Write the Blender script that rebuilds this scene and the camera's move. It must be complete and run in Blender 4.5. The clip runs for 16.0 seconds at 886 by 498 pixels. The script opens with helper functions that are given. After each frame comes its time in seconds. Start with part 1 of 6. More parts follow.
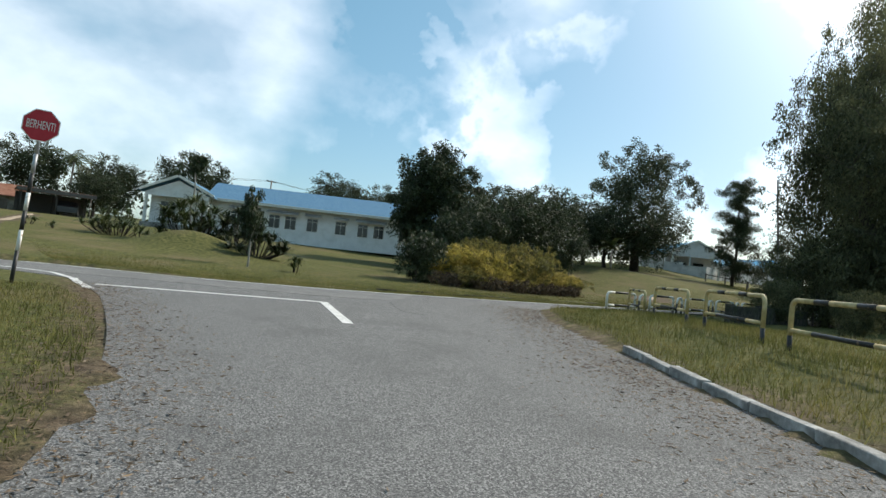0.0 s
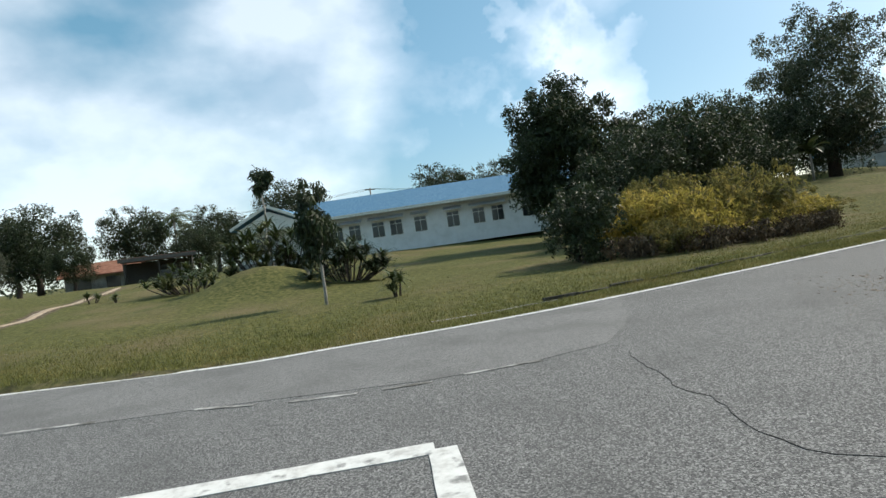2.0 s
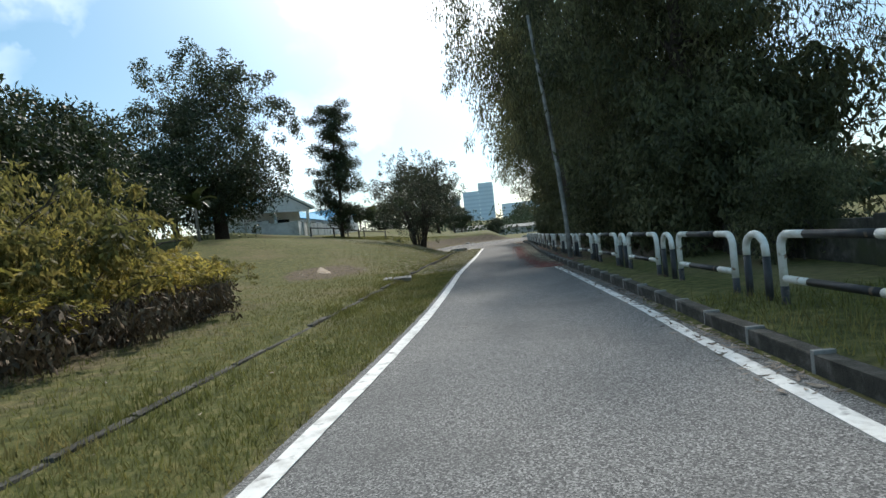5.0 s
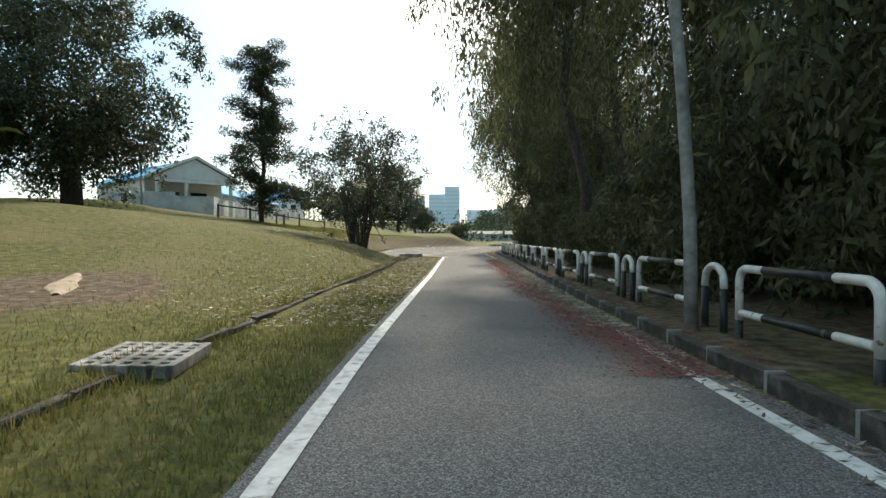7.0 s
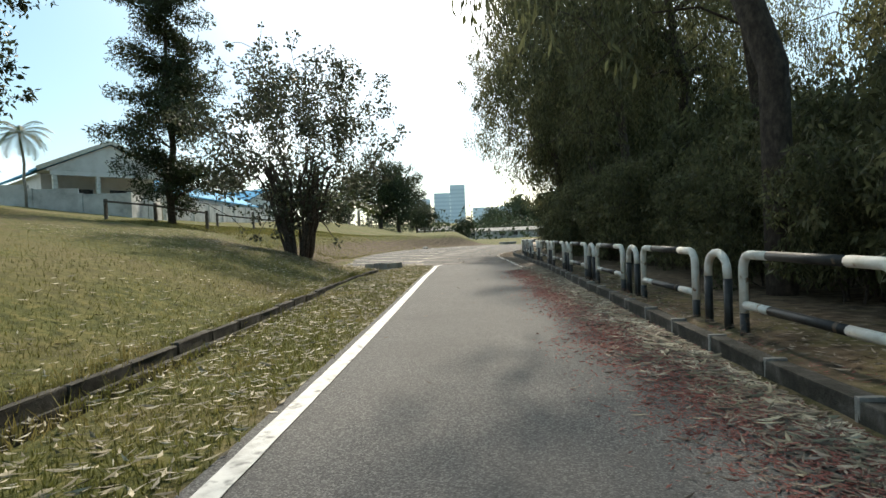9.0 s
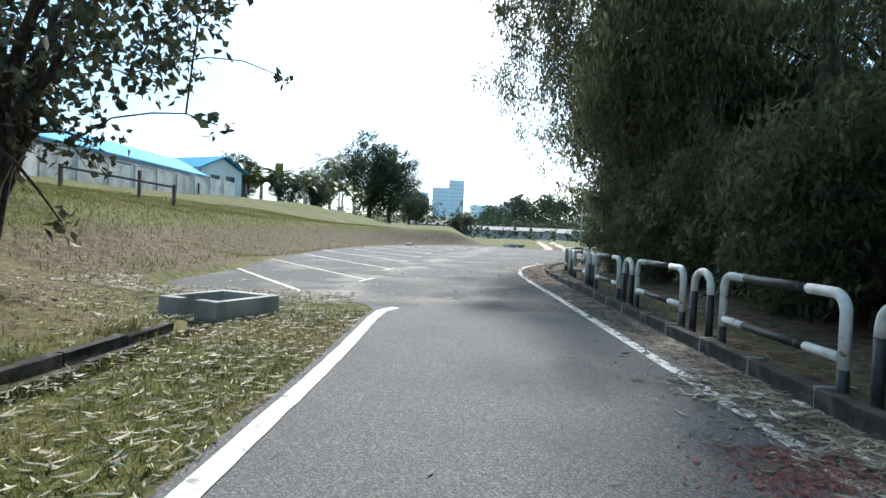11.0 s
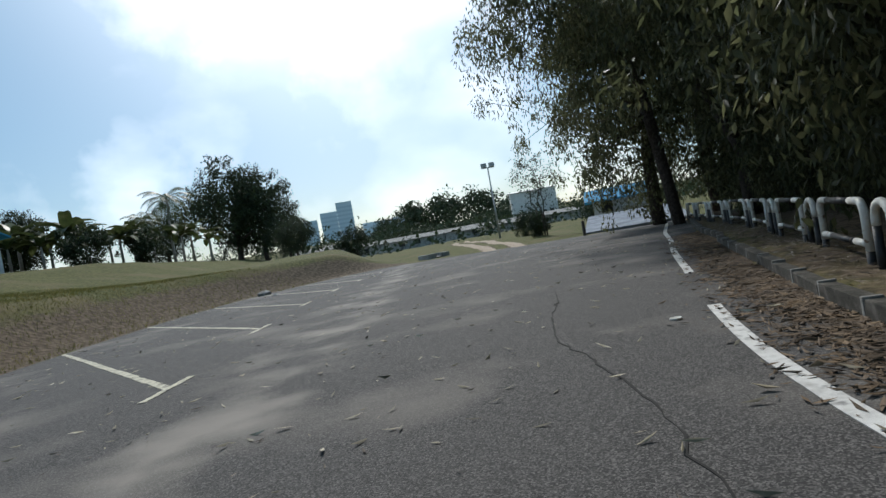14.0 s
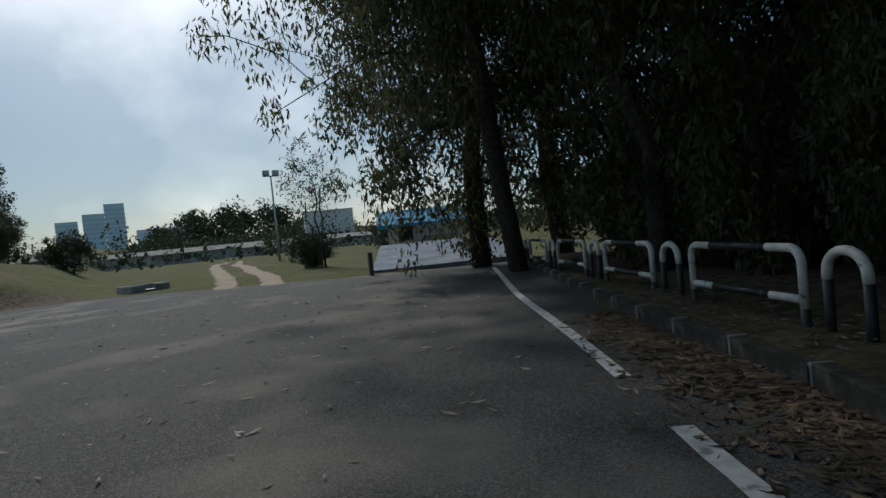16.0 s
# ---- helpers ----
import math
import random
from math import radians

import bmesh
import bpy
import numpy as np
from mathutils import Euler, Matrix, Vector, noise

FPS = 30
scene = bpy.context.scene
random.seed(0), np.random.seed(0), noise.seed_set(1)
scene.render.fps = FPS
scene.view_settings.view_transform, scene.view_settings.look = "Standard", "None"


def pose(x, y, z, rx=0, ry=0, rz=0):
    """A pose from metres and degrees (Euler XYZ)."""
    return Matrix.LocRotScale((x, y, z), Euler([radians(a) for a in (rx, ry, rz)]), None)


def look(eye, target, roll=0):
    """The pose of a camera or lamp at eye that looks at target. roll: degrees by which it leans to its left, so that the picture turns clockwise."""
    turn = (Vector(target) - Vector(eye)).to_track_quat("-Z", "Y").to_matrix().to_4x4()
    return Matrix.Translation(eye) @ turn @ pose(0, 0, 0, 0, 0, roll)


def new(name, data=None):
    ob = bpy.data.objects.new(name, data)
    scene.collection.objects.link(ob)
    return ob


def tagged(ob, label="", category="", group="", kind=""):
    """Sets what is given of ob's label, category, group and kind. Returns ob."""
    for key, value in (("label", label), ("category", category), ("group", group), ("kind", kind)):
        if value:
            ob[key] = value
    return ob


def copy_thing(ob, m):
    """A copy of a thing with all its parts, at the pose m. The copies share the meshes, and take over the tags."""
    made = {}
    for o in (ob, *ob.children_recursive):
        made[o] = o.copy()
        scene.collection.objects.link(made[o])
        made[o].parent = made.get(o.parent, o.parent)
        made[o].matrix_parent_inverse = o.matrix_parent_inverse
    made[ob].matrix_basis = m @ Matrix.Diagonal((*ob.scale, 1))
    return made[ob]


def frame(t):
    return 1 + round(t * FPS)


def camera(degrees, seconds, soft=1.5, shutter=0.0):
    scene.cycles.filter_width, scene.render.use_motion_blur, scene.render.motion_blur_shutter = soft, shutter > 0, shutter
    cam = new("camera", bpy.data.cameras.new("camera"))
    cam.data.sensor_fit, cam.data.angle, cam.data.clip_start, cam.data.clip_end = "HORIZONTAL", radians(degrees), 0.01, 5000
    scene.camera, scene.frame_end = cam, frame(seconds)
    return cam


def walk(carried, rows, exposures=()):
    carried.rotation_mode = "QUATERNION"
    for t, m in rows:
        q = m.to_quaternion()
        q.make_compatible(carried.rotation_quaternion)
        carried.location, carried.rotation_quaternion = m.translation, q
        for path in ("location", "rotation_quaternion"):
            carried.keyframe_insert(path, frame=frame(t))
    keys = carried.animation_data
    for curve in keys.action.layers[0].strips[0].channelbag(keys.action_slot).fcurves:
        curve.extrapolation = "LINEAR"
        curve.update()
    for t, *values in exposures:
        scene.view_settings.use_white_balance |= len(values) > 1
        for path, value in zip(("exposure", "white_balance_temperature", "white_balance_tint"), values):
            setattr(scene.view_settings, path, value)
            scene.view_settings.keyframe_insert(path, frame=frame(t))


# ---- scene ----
cam = camera(75.0, 16.0)
PATH = [
    (0, (13.188, -26.890, 1.002), (11.710, -25.543, 1.066), 5.9),
    (0.5, (11.312, -25.518, 1.045), (9.704, -24.330, 1.064), 8.2),
    (1, (9.020, -24.245, 1.150), (7.239, -23.336, 1.150), 4.7),
    (1.5, (7.145, -23.227, 1.144), (5.309, -22.435, 1.158), -3.5),
    (2, (5.330, -21.881, 1.121), (3.609, -20.863, 1.133), -8.1),
    (2.5, (4.306, -20.901, 1.181), (2.796, -19.590, 1.169), -5.4),
    (3, (2.608, -19.754, 1.132), (1.217, -18.317, 1.109), -5.1),
    (3.5, (1.388, -17.921, 1.105), (0.105, -16.388, 1.063), -11.3),
    (4, (0.738, -16.007, 1.024), (-0.210, -14.248, 0.959), -15.3),
    (4.5, (0.429, -13.617, 1.052), (0.003, -11.663, 1.019), -11.9),
    (5, (0.236, -11.206, 1.060), (0.103, -9.211, 1.026), -6.2),
    (5.2, (0.222, -10.279, 1.065), (0.122, -8.282, 1.021), -4.9),
    (7.3, (0.247, 1.962, 1.056), (0.252, 3.962, 1.021), -0.1),
    (7.5, (0.300, 3.101, 1.064), (0.276, 5.101, 1.022), -1.2),
    (8, (0.453, 6.027, 1.063), (0.447, 8.027, 1.008), -3.1),
    (8.5, (0.556, 9.091, 1.041), (0.561, 11.090, 1.000), -3.2),
    (8.7, (0.684, 10.256, 1.006), (0.673, 12.256, 0.969), -3.1),
    (10.8, (1.111, 24.160, 1.066), (1.138, 26.159, 1.011), 2.6),
    (11, (1.144, 25.477, 1.065), (1.140, 27.476, 1.010), 2.2),
    (11.5, (1.210, 28.485, 1.064), (1.131, 30.483, 1.012), 0.7),
    (12, (1.104, 31.923, 1.040), (0.987, 33.920, 1.004), 0.0),
    (12.5, (1.034, 34.803, 1.069), (0.898, 36.798, 1.015), -3.0),
    (13, (1.105, 37.923, 1.087), (1.022, 39.921, 1.032), -8.0),
    (13.5, (1.443, 40.761, 1.059), (1.549, 42.758, 1.010), -10.3),
    (14, (2.101, 43.648, 1.053), (2.442, 45.618, 1.020), -10.3),
    (14.5, (2.808, 46.161, 1.095), (3.398, 48.071, 1.067), -9.7),
    (15, (3.919, 48.535, 1.156), (4.698, 50.377, 1.133), -6.3),
    (15.5, (5.351, 51.070, 1.080), (6.197, 52.882, 1.043), -6.2),
    (16, (6.558, 53.031, 1.117), (7.555, 54.764, 1.060), -5.9),
]
EXPOSURES = [(0.0, 0.0, 6800, 10), (3.0, 0.0, 6800, 10), (4.0, 0.0, 6500, 10), (5.0, 0.05, 6450, 10), (8.0, 0.62, 7600, 10), (8.6, 0.4, 7500, 10), (11.0, 0.75, 6050, 10), (12.5, -0.3, 6000, 10), (14.0, -0.55, 6150, 10), (16.0, -1.25, 6250, 10)]
walk(cam, [(t, look(eye, target, roll)) for t, eye, target, roll in PATH], EXPOSURES)

# ---- light ----
SUN_AZ, SUN_EL = 4.0, 41.0          # degrees clockwise from +y, and above the horizon
world = bpy.data.worlds.new("sky")
scene.world = world
world.use_nodes = True


def build_sky():
    nt = world.node_tree
    nt.nodes.clear()
    N, L = nt.nodes.new, nt.links.new
    out, bg = N("ShaderNodeOutputWorld"), N("ShaderNodeBackground")
    sky = N("ShaderNodeTexSky")
    sky.sky_type, sky.sun_disc = "NISHITA", False
    sky.sun_elevation, sky.sun_rotation = radians(SUN_EL), radians(SUN_AZ)
    sky.air_density, sky.dust_density, sky.ozone_density = 1.0, 1.1, 2.2
    tc, mp = N("ShaderNodeTexCoord"), N("ShaderNodeMapping")
    mp.inputs["Scale"].default_value = (1.0, 1.0, 1.7)
    big, ramp = N("ShaderNodeTexNoise"), N("ShaderNodeValToRGB")
    big.inputs["Scale"].default_value, big.inputs["Detail"].default_value = 2.6, 9.0
    big.inputs["Roughness"].default_value = 0.47
    ramp.color_ramp.elements[0].position, ramp.color_ramp.elements[1].position = 0.47, 0.66
    cloud = N("ShaderNodeMix")
    cloud.data_type = "RGBA"
    L(tc.outputs["Generated"], mp.inputs["Vector"])
    L(mp.outputs["Vector"], big.inputs["Vector"])
    # banks of cloud and clear gaps: bearing, height, reach in degrees, and how much cloud
    warp, wsub, wmul, wadd = N("ShaderNodeTexNoise"), N("ShaderNodeVectorMath"), N("ShaderNodeVectorMath"), N("ShaderNodeVectorMath")
    warp.inputs["Scale"].default_value, warp.inputs["Detail"].default_value, warp.inputs["Roughness"].default_value = 3.0, 6.0, 0.55
    wsub.operation, wmul.operation, wadd.operation = "SUBTRACT", "SCALE", "ADD"
    wsub.inputs[1].default_value, wmul.inputs["Scale"].default_value = (0.5, 0.5, 0.5), 0.2
    L(tc.outputs["Generated"], warp.inputs["Vector"])
    L(warp.outputs["Color"], wsub.inputs[0])
    L(wsub.outputs["Vector"], wmul.inputs[0])
    L(tc.outputs["Generated"], wadd.inputs[0])
    L(wmul.outputs["Vector"], wadd.inputs[1])
    cover = big.outputs["Fac"]
    for az, el, reach, much in ((-80, 20, 32, 0.12), (-120, 18, 35, 0.09), (-52, 23, 8, -0.12), (-46.5, 18, 7, 0.11), (-50, 8, 14, 0.10), (-28, 18, 18, -0.05), (-8, 27, 11, 0.14), (10, 16, 14, 0.12), (-23, 9, 13, -0.15)):
        dt, mr, ad = N("ShaderNodeVectorMath"), N("ShaderNodeMapRange"), N("ShaderNodeMath")
        dt.operation, mr.interpolation_type = "DOT_PRODUCT", "SMOOTHSTEP"
        a, e = radians(az), radians(el)
        dt.inputs[1].default_value = (math.sin(a) * math.cos(e), math.cos(a) * math.cos(e), math.sin(e))
        L(wadd.outputs["Vector"], dt.inputs[0])
        mr.inputs["From Min"].default_value, mr.inputs["From Max"].default_value = math.cos(radians(reach)), 1.0
        mr.inputs["To Min"].default_value, mr.inputs["To Max"].default_value = 0.0, much
        L(dt.outputs["Value"], mr.inputs["Value"])
        L(cover, ad.inputs[0])
        L(mr.outputs["Result"], ad.inputs[1])
        cover = ad.outputs[0]
    L(cover, ramp.inputs["Fac"])
    L(ramp.outputs["Color"], cloud.inputs[0])
    gain = N("ShaderNodeMix")
    gain.data_type, gain.blend_type = "RGBA", "MULTIPLY"
    gain.inputs[0].default_value = 1.0
    gain.inputs[7].default_value = (1.12, 1.12, 1.06, 1.0)
    L(sky.outputs["Color"], gain.inputs[6])
    lift = N("ShaderNodeMix")
    lift.data_type, lift.blend_type = "RGBA", "ADD"
    lift.inputs[0].default_value = 1.0
    body, bodyramp = N("ShaderNodeTexNoise"), N("ShaderNodeValToRGB")
    body.inputs["Scale"].default_value, body.inputs["Detail"].default_value = 5.5, 7.0
    L(mp.outputs["Vector"], body.inputs["Vector"])
    L(body.outputs["Fac"], bodyramp.inputs["Fac"])
    for k, c in enumerate(((0.30, 0.40, 0.46), (0.66, 0.74, 0.78))):
        bodyramp.color_ramp.elements[k].position, bodyramp.color_ramp.elements[k].color = (0.36, 0.64)[k], (*c, 1)
    bright = N("ShaderNodeMix")
    bright.data_type, bright.blend_type = "RGBA", "MULTIPLY"
    bright.inputs[0].default_value, bright.inputs[7].default_value = 1.0, (9.0, 9.0, 9.0, 1.0)
    bright.clamp_result = False
    L(bodyramp.outputs["Color"], bright.inputs[6])
    L(bright.outputs[2], lift.inputs[7])
    L(gain.outputs[2], lift.inputs[6])
    haze = N("ShaderNodeMix")
    haze.data_type, haze.blend_type = "RGBA", "ADD"
    haze.inputs[0].default_value = 1.0
    haze.inputs[7].default_value = (0.4, 1.9, 2.5, 1.0)
    L(sky.outputs["Color"], haze.inputs[6])
    L(haze.outputs[2], cloud.inputs[6])
    L(lift.outputs[2], cloud.inputs[7])
    # the bright haze round the sun
    dot, pw, glow, add = N("ShaderNodeVectorMath"), N("ShaderNodeMath"), N("ShaderNodeMix"), N("ShaderNodeMix")
    dot.operation, pw.operation = "DOT_PRODUCT", "POWER"
    dot.inputs[1].default_value = (math.sin(radians(SUN_AZ)) * math.cos(radians(SUN_EL)), math.cos(radians(SUN_AZ)) * math.cos(radians(SUN_EL)), math.sin(radians(SUN_EL)))
    L(tc.outputs["Generated"], dot.inputs[0])
    L(dot.outputs["Value"], pw.inputs[0])
    pw.inputs[1].default_value = 18.0
    glow.data_type, add.data_type, add.blend_type = "RGBA", "RGBA", "ADD"
    glow.inputs[6].default_value, glow.inputs[7].default_value = (0, 0, 0, 1), (20.0, 19.8, 19.2, 1)
    L(pw.outputs[0], glow.inputs[0])
    add.inputs[0].default_value = 1.0
    L(cloud.outputs[2], add.inputs[6])
    L(glow.outputs[2], add.inputs[7])
    L(add.outputs[2], bg.inputs["Color"])
    bg.inputs["Strength"].default_value = 0.10
    L(bg.outputs["Background"], out.inputs["Surface"])


build_sky()
sun = new("sun", bpy.data.lights.new("sun", "SUN"))
sun.data.energy, sun.data.angle, sun.data.color = 4.6, radians(2.0), (1.0, 0.95, 0.86)
SUN_DIR = Vector((math.sin(radians(SUN_AZ)) * math.cos(radians(SUN_EL)), math.cos(radians(SUN_AZ)) * math.cos(radians(SUN_EL)), math.sin(radians(SUN_EL))))
sun.matrix_world = look(SUN_DIR * 50, (0, 0, 0))


# ---- materials ----
def material(name, colours, scale=4.0, rough=0.8, bump=0.0, bump_scale=60.0, metal=0.0, spec=0.3, detail=6.0, island=0.0, translucent=0.0, coords="Object", mix2=None, spread=0.2, soil=None, grain=0.65, smooth_shaded=None, lane=None, chips=0.0):
    """A surface of two to four colours by noise; bump: fine relief; island: how far single pieces differ."""
    m = bpy.data.materials.new(name)
    m.use_nodes = True
    nt = m.node_tree
    N, L = nt.nodes.new, nt.links.new
    p = nt.nodes["Principled BSDF"]
    p.inputs["Roughness"].default_value, p.inputs["Metallic"].default_value = rough, metal
    p.inputs["Specular IOR Level"].default_value = spec
    tc = N("ShaderNodeTexCoord")
    ns, ramp = N("ShaderNodeTexNoise"), N("ShaderNodeValToRGB")
    ns.inputs["Scale"].default_value, ns.inputs["Detail"].default_value = scale, detail
    ns.inputs["Roughness"].default_value = grain
    L(tc.outputs[coords], ns.inputs["Vector"])
    els = ramp.color_ramp.elements
    while len(els) < len(colours):
        els.new(0.5)
    for n, c in enumerate(colours):
        els[n].position = 0.5 - spread + 2 * spread * n / max(1, len(colours) - 1)
        els[n].color = (*c, 1)
    L(ns.outputs["Fac"], ramp.inputs["Fac"])
    if chips:                      # single stones of the surface, each of its own grey
        vo, sv, mk = N("ShaderNodeTexVoronoi"), N("ShaderNodeSeparateColor"), N("ShaderNodeMix")
        vo.inputs["Scale"].default_value = chips
        L(tc.outputs[coords], vo.inputs["Vector"])
        L(vo.outputs["Color"], sv.inputs[0])
        mk.inputs[0].default_value = 0.5
        L(ns.outputs["Fac"], mk.inputs[2])
        L(sv.outputs[0], mk.inputs[3])
        L(mk.outputs[0], ramp.inputs["Fac"])
    colour = ramp.outputs["Color"]
    if mix2:                       # larger patches: (colour, scale, low, high)
        c2, s2, lo, hi = mix2
        n2, r2, mx = N("ShaderNodeTexNoise"), N("ShaderNodeMapRange"), N("ShaderNodeMix")
        n2.inputs["Scale"].default_value, n2.inputs["Detail"].default_value = s2, 5.0
        L(tc.outputs[coords], n2.inputs["Vector"])
        r2.inputs["From Min"].default_value, r2.inputs["From Max"].default_value = lo, hi
        L(n2.outputs["Fac"], r2.inputs["Value"])
        mx.data_type = "RGBA"
        L(r2.outputs["Result"], mx.inputs[0])
        L(colour, mx.inputs[6])
        mx.inputs[7].default_value = (*c2, 1)
        colour = mx.outputs[2]
    if soil:                       # bare ground by the mesh's own soil value, broken up by noise
        at, nz, ad, mr, ms = N("ShaderNodeAttribute"), N("ShaderNodeTexNoise"), N("ShaderNodeMath"), N("ShaderNodeMapRange"), N("ShaderNodeMix")
        at.attribute_name = "soil"
        nz.inputs["Scale"].default_value, nz.inputs["Detail"].default_value = 2.2, 7.0
        L(tc.outputs[coords], nz.inputs["Vector"])
        L(at.outputs["Fac"], ad.inputs[0])
        L(nz.outputs["Fac"], ad.inputs[1])
        mr.inputs["From Min"].default_value, mr.inputs["From Max"].default_value = 0.72, 1.15
        L(ad.outputs[0], mr.inputs["Value"])
        nsoil, rsoil = N("ShaderNodeTexNoise"), N("ShaderNodeValToRGB")
        nsoil.inputs["Scale"].default_value, nsoil.inputs["Detail"].default_value = 7.0, 8.0
        L(tc.outputs[coords], nsoil.inputs["Vector"])
        L(nsoil.outputs["Fac"], rsoil.inputs["Fac"])
        for k in (0, 1):
            rsoil.color_ramp.elements[k].position, rsoil.color_ramp.elements[k].color = (0.35, 0.65)[k], (*soil[k], 1)
        ms.data_type = "RGBA"
        L(mr.outputs["Result"], ms.inputs[0])
        L(colour, ms.inputs[6])
        L(rsoil.outputs["Color"], ms.inputs[7])
        colour = ms.outputs[2]
    if lane:                       # (colour, from, to, half width): dust swept into a broken band along a line
        lc, a, b, half = lane
        n = Vector((b[1] - a[1], a[0] - b[0])).normalized()
        dp, wob, ws, sub, ab, band, brk, cut, mul, ml = N("ShaderNodeVectorMath"), N("ShaderNodeTexNoise"), N("ShaderNodeMath"), N("ShaderNodeMath"), N("ShaderNodeMath"), N("ShaderNodeMapRange"), N("ShaderNodeTexNoise"), N("ShaderNodeMapRange"), N("ShaderNodeMath"), N("ShaderNodeMix")
        dp.operation, ws.operation, sub.operation, ab.operation, mul.operation = "DOT_PRODUCT", "MULTIPLY_ADD", "ADD", "ABSOLUTE", "MULTIPLY"
        dp.inputs[1].default_value = (n.x, n.y, 0)
        L(tc.outputs["Object"], dp.inputs[0])
        wob.inputs["Scale"].default_value, wob.inputs["Detail"].default_value = 0.55, 7.0
        L(tc.outputs["Object"], wob.inputs["Vector"])
        L(wob.outputs["Fac"], ws.inputs[0])
        ws.inputs[1].default_value, ws.inputs[2].default_value = 2.4, -1.2 - (n.x * a[0] + n.y * a[1])
        L(dp.outputs["Value"], sub.inputs[0])
        L(ws.outputs[0], sub.inputs[1])
        L(sub.outputs[0], ab.inputs[0])
        band.inputs["From Min"].default_value, band.inputs["From Max"].default_value = half, half * 0.25
        L(ab.outputs[0], band.inputs["Value"])
        brk.inputs["Scale"].default_value, brk.inputs["Detail"].default_value = 0.9, 8.0
        L(tc.outputs["Object"], brk.inputs["Vector"])
        cut.inputs["From Min"].default_value, cut.inputs["From Max"].default_value, cut.inputs["To Max"].default_value = 0.40, 0.62, 0.8
        L(brk.outputs["Fac"], cut.inputs["Value"])
        L(band.outputs["Result"], mul.inputs[0])
        L(cut.outputs["Result"], mul.inputs[1])
        ml.data_type = "RGBA"
        L(mul.outputs[0], ml.inputs[0])
        L(colour, ml.inputs[6])
        ml.inputs[7].default_value = (*lc, 1)
        colour = ml.outputs[2]
    if smooth_shaded:                 # (y from, y to, value): smoother further along, with tree shade put into the colour
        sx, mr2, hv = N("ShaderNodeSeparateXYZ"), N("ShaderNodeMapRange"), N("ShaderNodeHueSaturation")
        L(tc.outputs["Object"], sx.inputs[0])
        mr2.inputs["From Min"].default_value, mr2.inputs["From Max"].default_value = smooth_shaded[:2]
        mr2.inputs["To Min"].default_value, mr2.inputs["To Max"].default_value = 1.0, smooth_shaded[2]
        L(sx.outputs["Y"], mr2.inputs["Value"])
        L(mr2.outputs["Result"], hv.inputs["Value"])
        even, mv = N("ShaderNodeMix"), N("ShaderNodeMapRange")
        mv.inputs["From Min"].default_value, mv.inputs["From Max"].default_value, mv.inputs["To Max"].default_value = *smooth_shaded[:2], 0.35
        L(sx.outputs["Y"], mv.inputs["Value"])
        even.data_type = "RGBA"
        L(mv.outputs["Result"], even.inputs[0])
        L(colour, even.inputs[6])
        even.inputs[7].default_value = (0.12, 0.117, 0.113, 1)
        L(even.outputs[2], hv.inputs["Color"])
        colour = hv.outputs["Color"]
    if island:
        geo, hsv, r3 = N("ShaderNodeNewGeometry"), N("ShaderNodeHueSaturation"), N("ShaderNodeMapRange")
        r3.inputs["To Min"].default_value, r3.inputs["To Max"].default_value = 1 - island, 1 + island
        L(geo.outputs["Random Per Island"], r3.inputs["Value"])
        L(r3.outputs["Result"], hsv.inputs["Value"])
        L(colour, hsv.inputs["Color"])
        colour = hsv.outputs["Color"]
    L(colour, p.inputs["Base Color"])
    if bump:
        nb, b = N("ShaderNodeTexNoise"), N("ShaderNodeBump")
        nb.inputs["Scale"].default_value, nb.inputs["Detail"].default_value, nb.inputs["Roughness"].default_value = bump_scale, 7.0, grain
        L(tc.outputs[coords], nb.inputs["Vector"])
        b.inputs["Strength"].default_value, b.inputs["Distance"].default_value = bump, 0.02
        if smooth_shaded:
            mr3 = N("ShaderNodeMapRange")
            mr3.inputs["From Min"].default_value, mr3.inputs["From Max"].default_value = smooth_shaded[:2]
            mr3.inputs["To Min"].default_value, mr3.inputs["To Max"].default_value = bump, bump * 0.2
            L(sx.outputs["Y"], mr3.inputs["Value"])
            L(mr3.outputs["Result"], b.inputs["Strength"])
        L(nb.outputs["Fac"], b.inputs["Height"])
        L(b.outputs["Normal"], p.inputs["Normal"])
    if translucent:
        tr, ms = N("ShaderNodeBsdfTranslucent"), N("ShaderNodeMixShader")
        L(colour, tr.inputs["Color"])
        ms.inputs[0].default_value = translucent
        L(p.outputs[0], ms.inputs[1])
        L(tr.outputs[0], ms.inputs[2])
        L(ms.outputs[0], nt.nodes["Material Output"].inputs["Surface"])
    return m


# The road's darker tone past y -2 paints in the shade of the trees.
ASPHALT = material("asphalt", [(0.04, 0.0395, 0.039), (0.085, 0.083, 0.081), (0.15, 0.147, 0.142), (0.31, 0.304, 0.292)], 58, 0.93, 0.0, 150, mix2=((0.075, 0.073, 0.07), 0.8, 0.5, 0.95), spread=0.27, detail=5, grain=0.85, chips=125, smooth_shaded=(-2.0, 12.0, 0.82))
ASPHALT_SMOOTH = material("older_asphalt", [(0.06, 0.059, 0.057), (0.15, 0.147, 0.142), (0.29, 0.282, 0.27)], 60, 0.92, 0.0, 150, mix2=((0.10, 0.097, 0.092), 0.9, 0.45, 0.8), spread=0.3, detail=4, grain=0.7, chips=120)
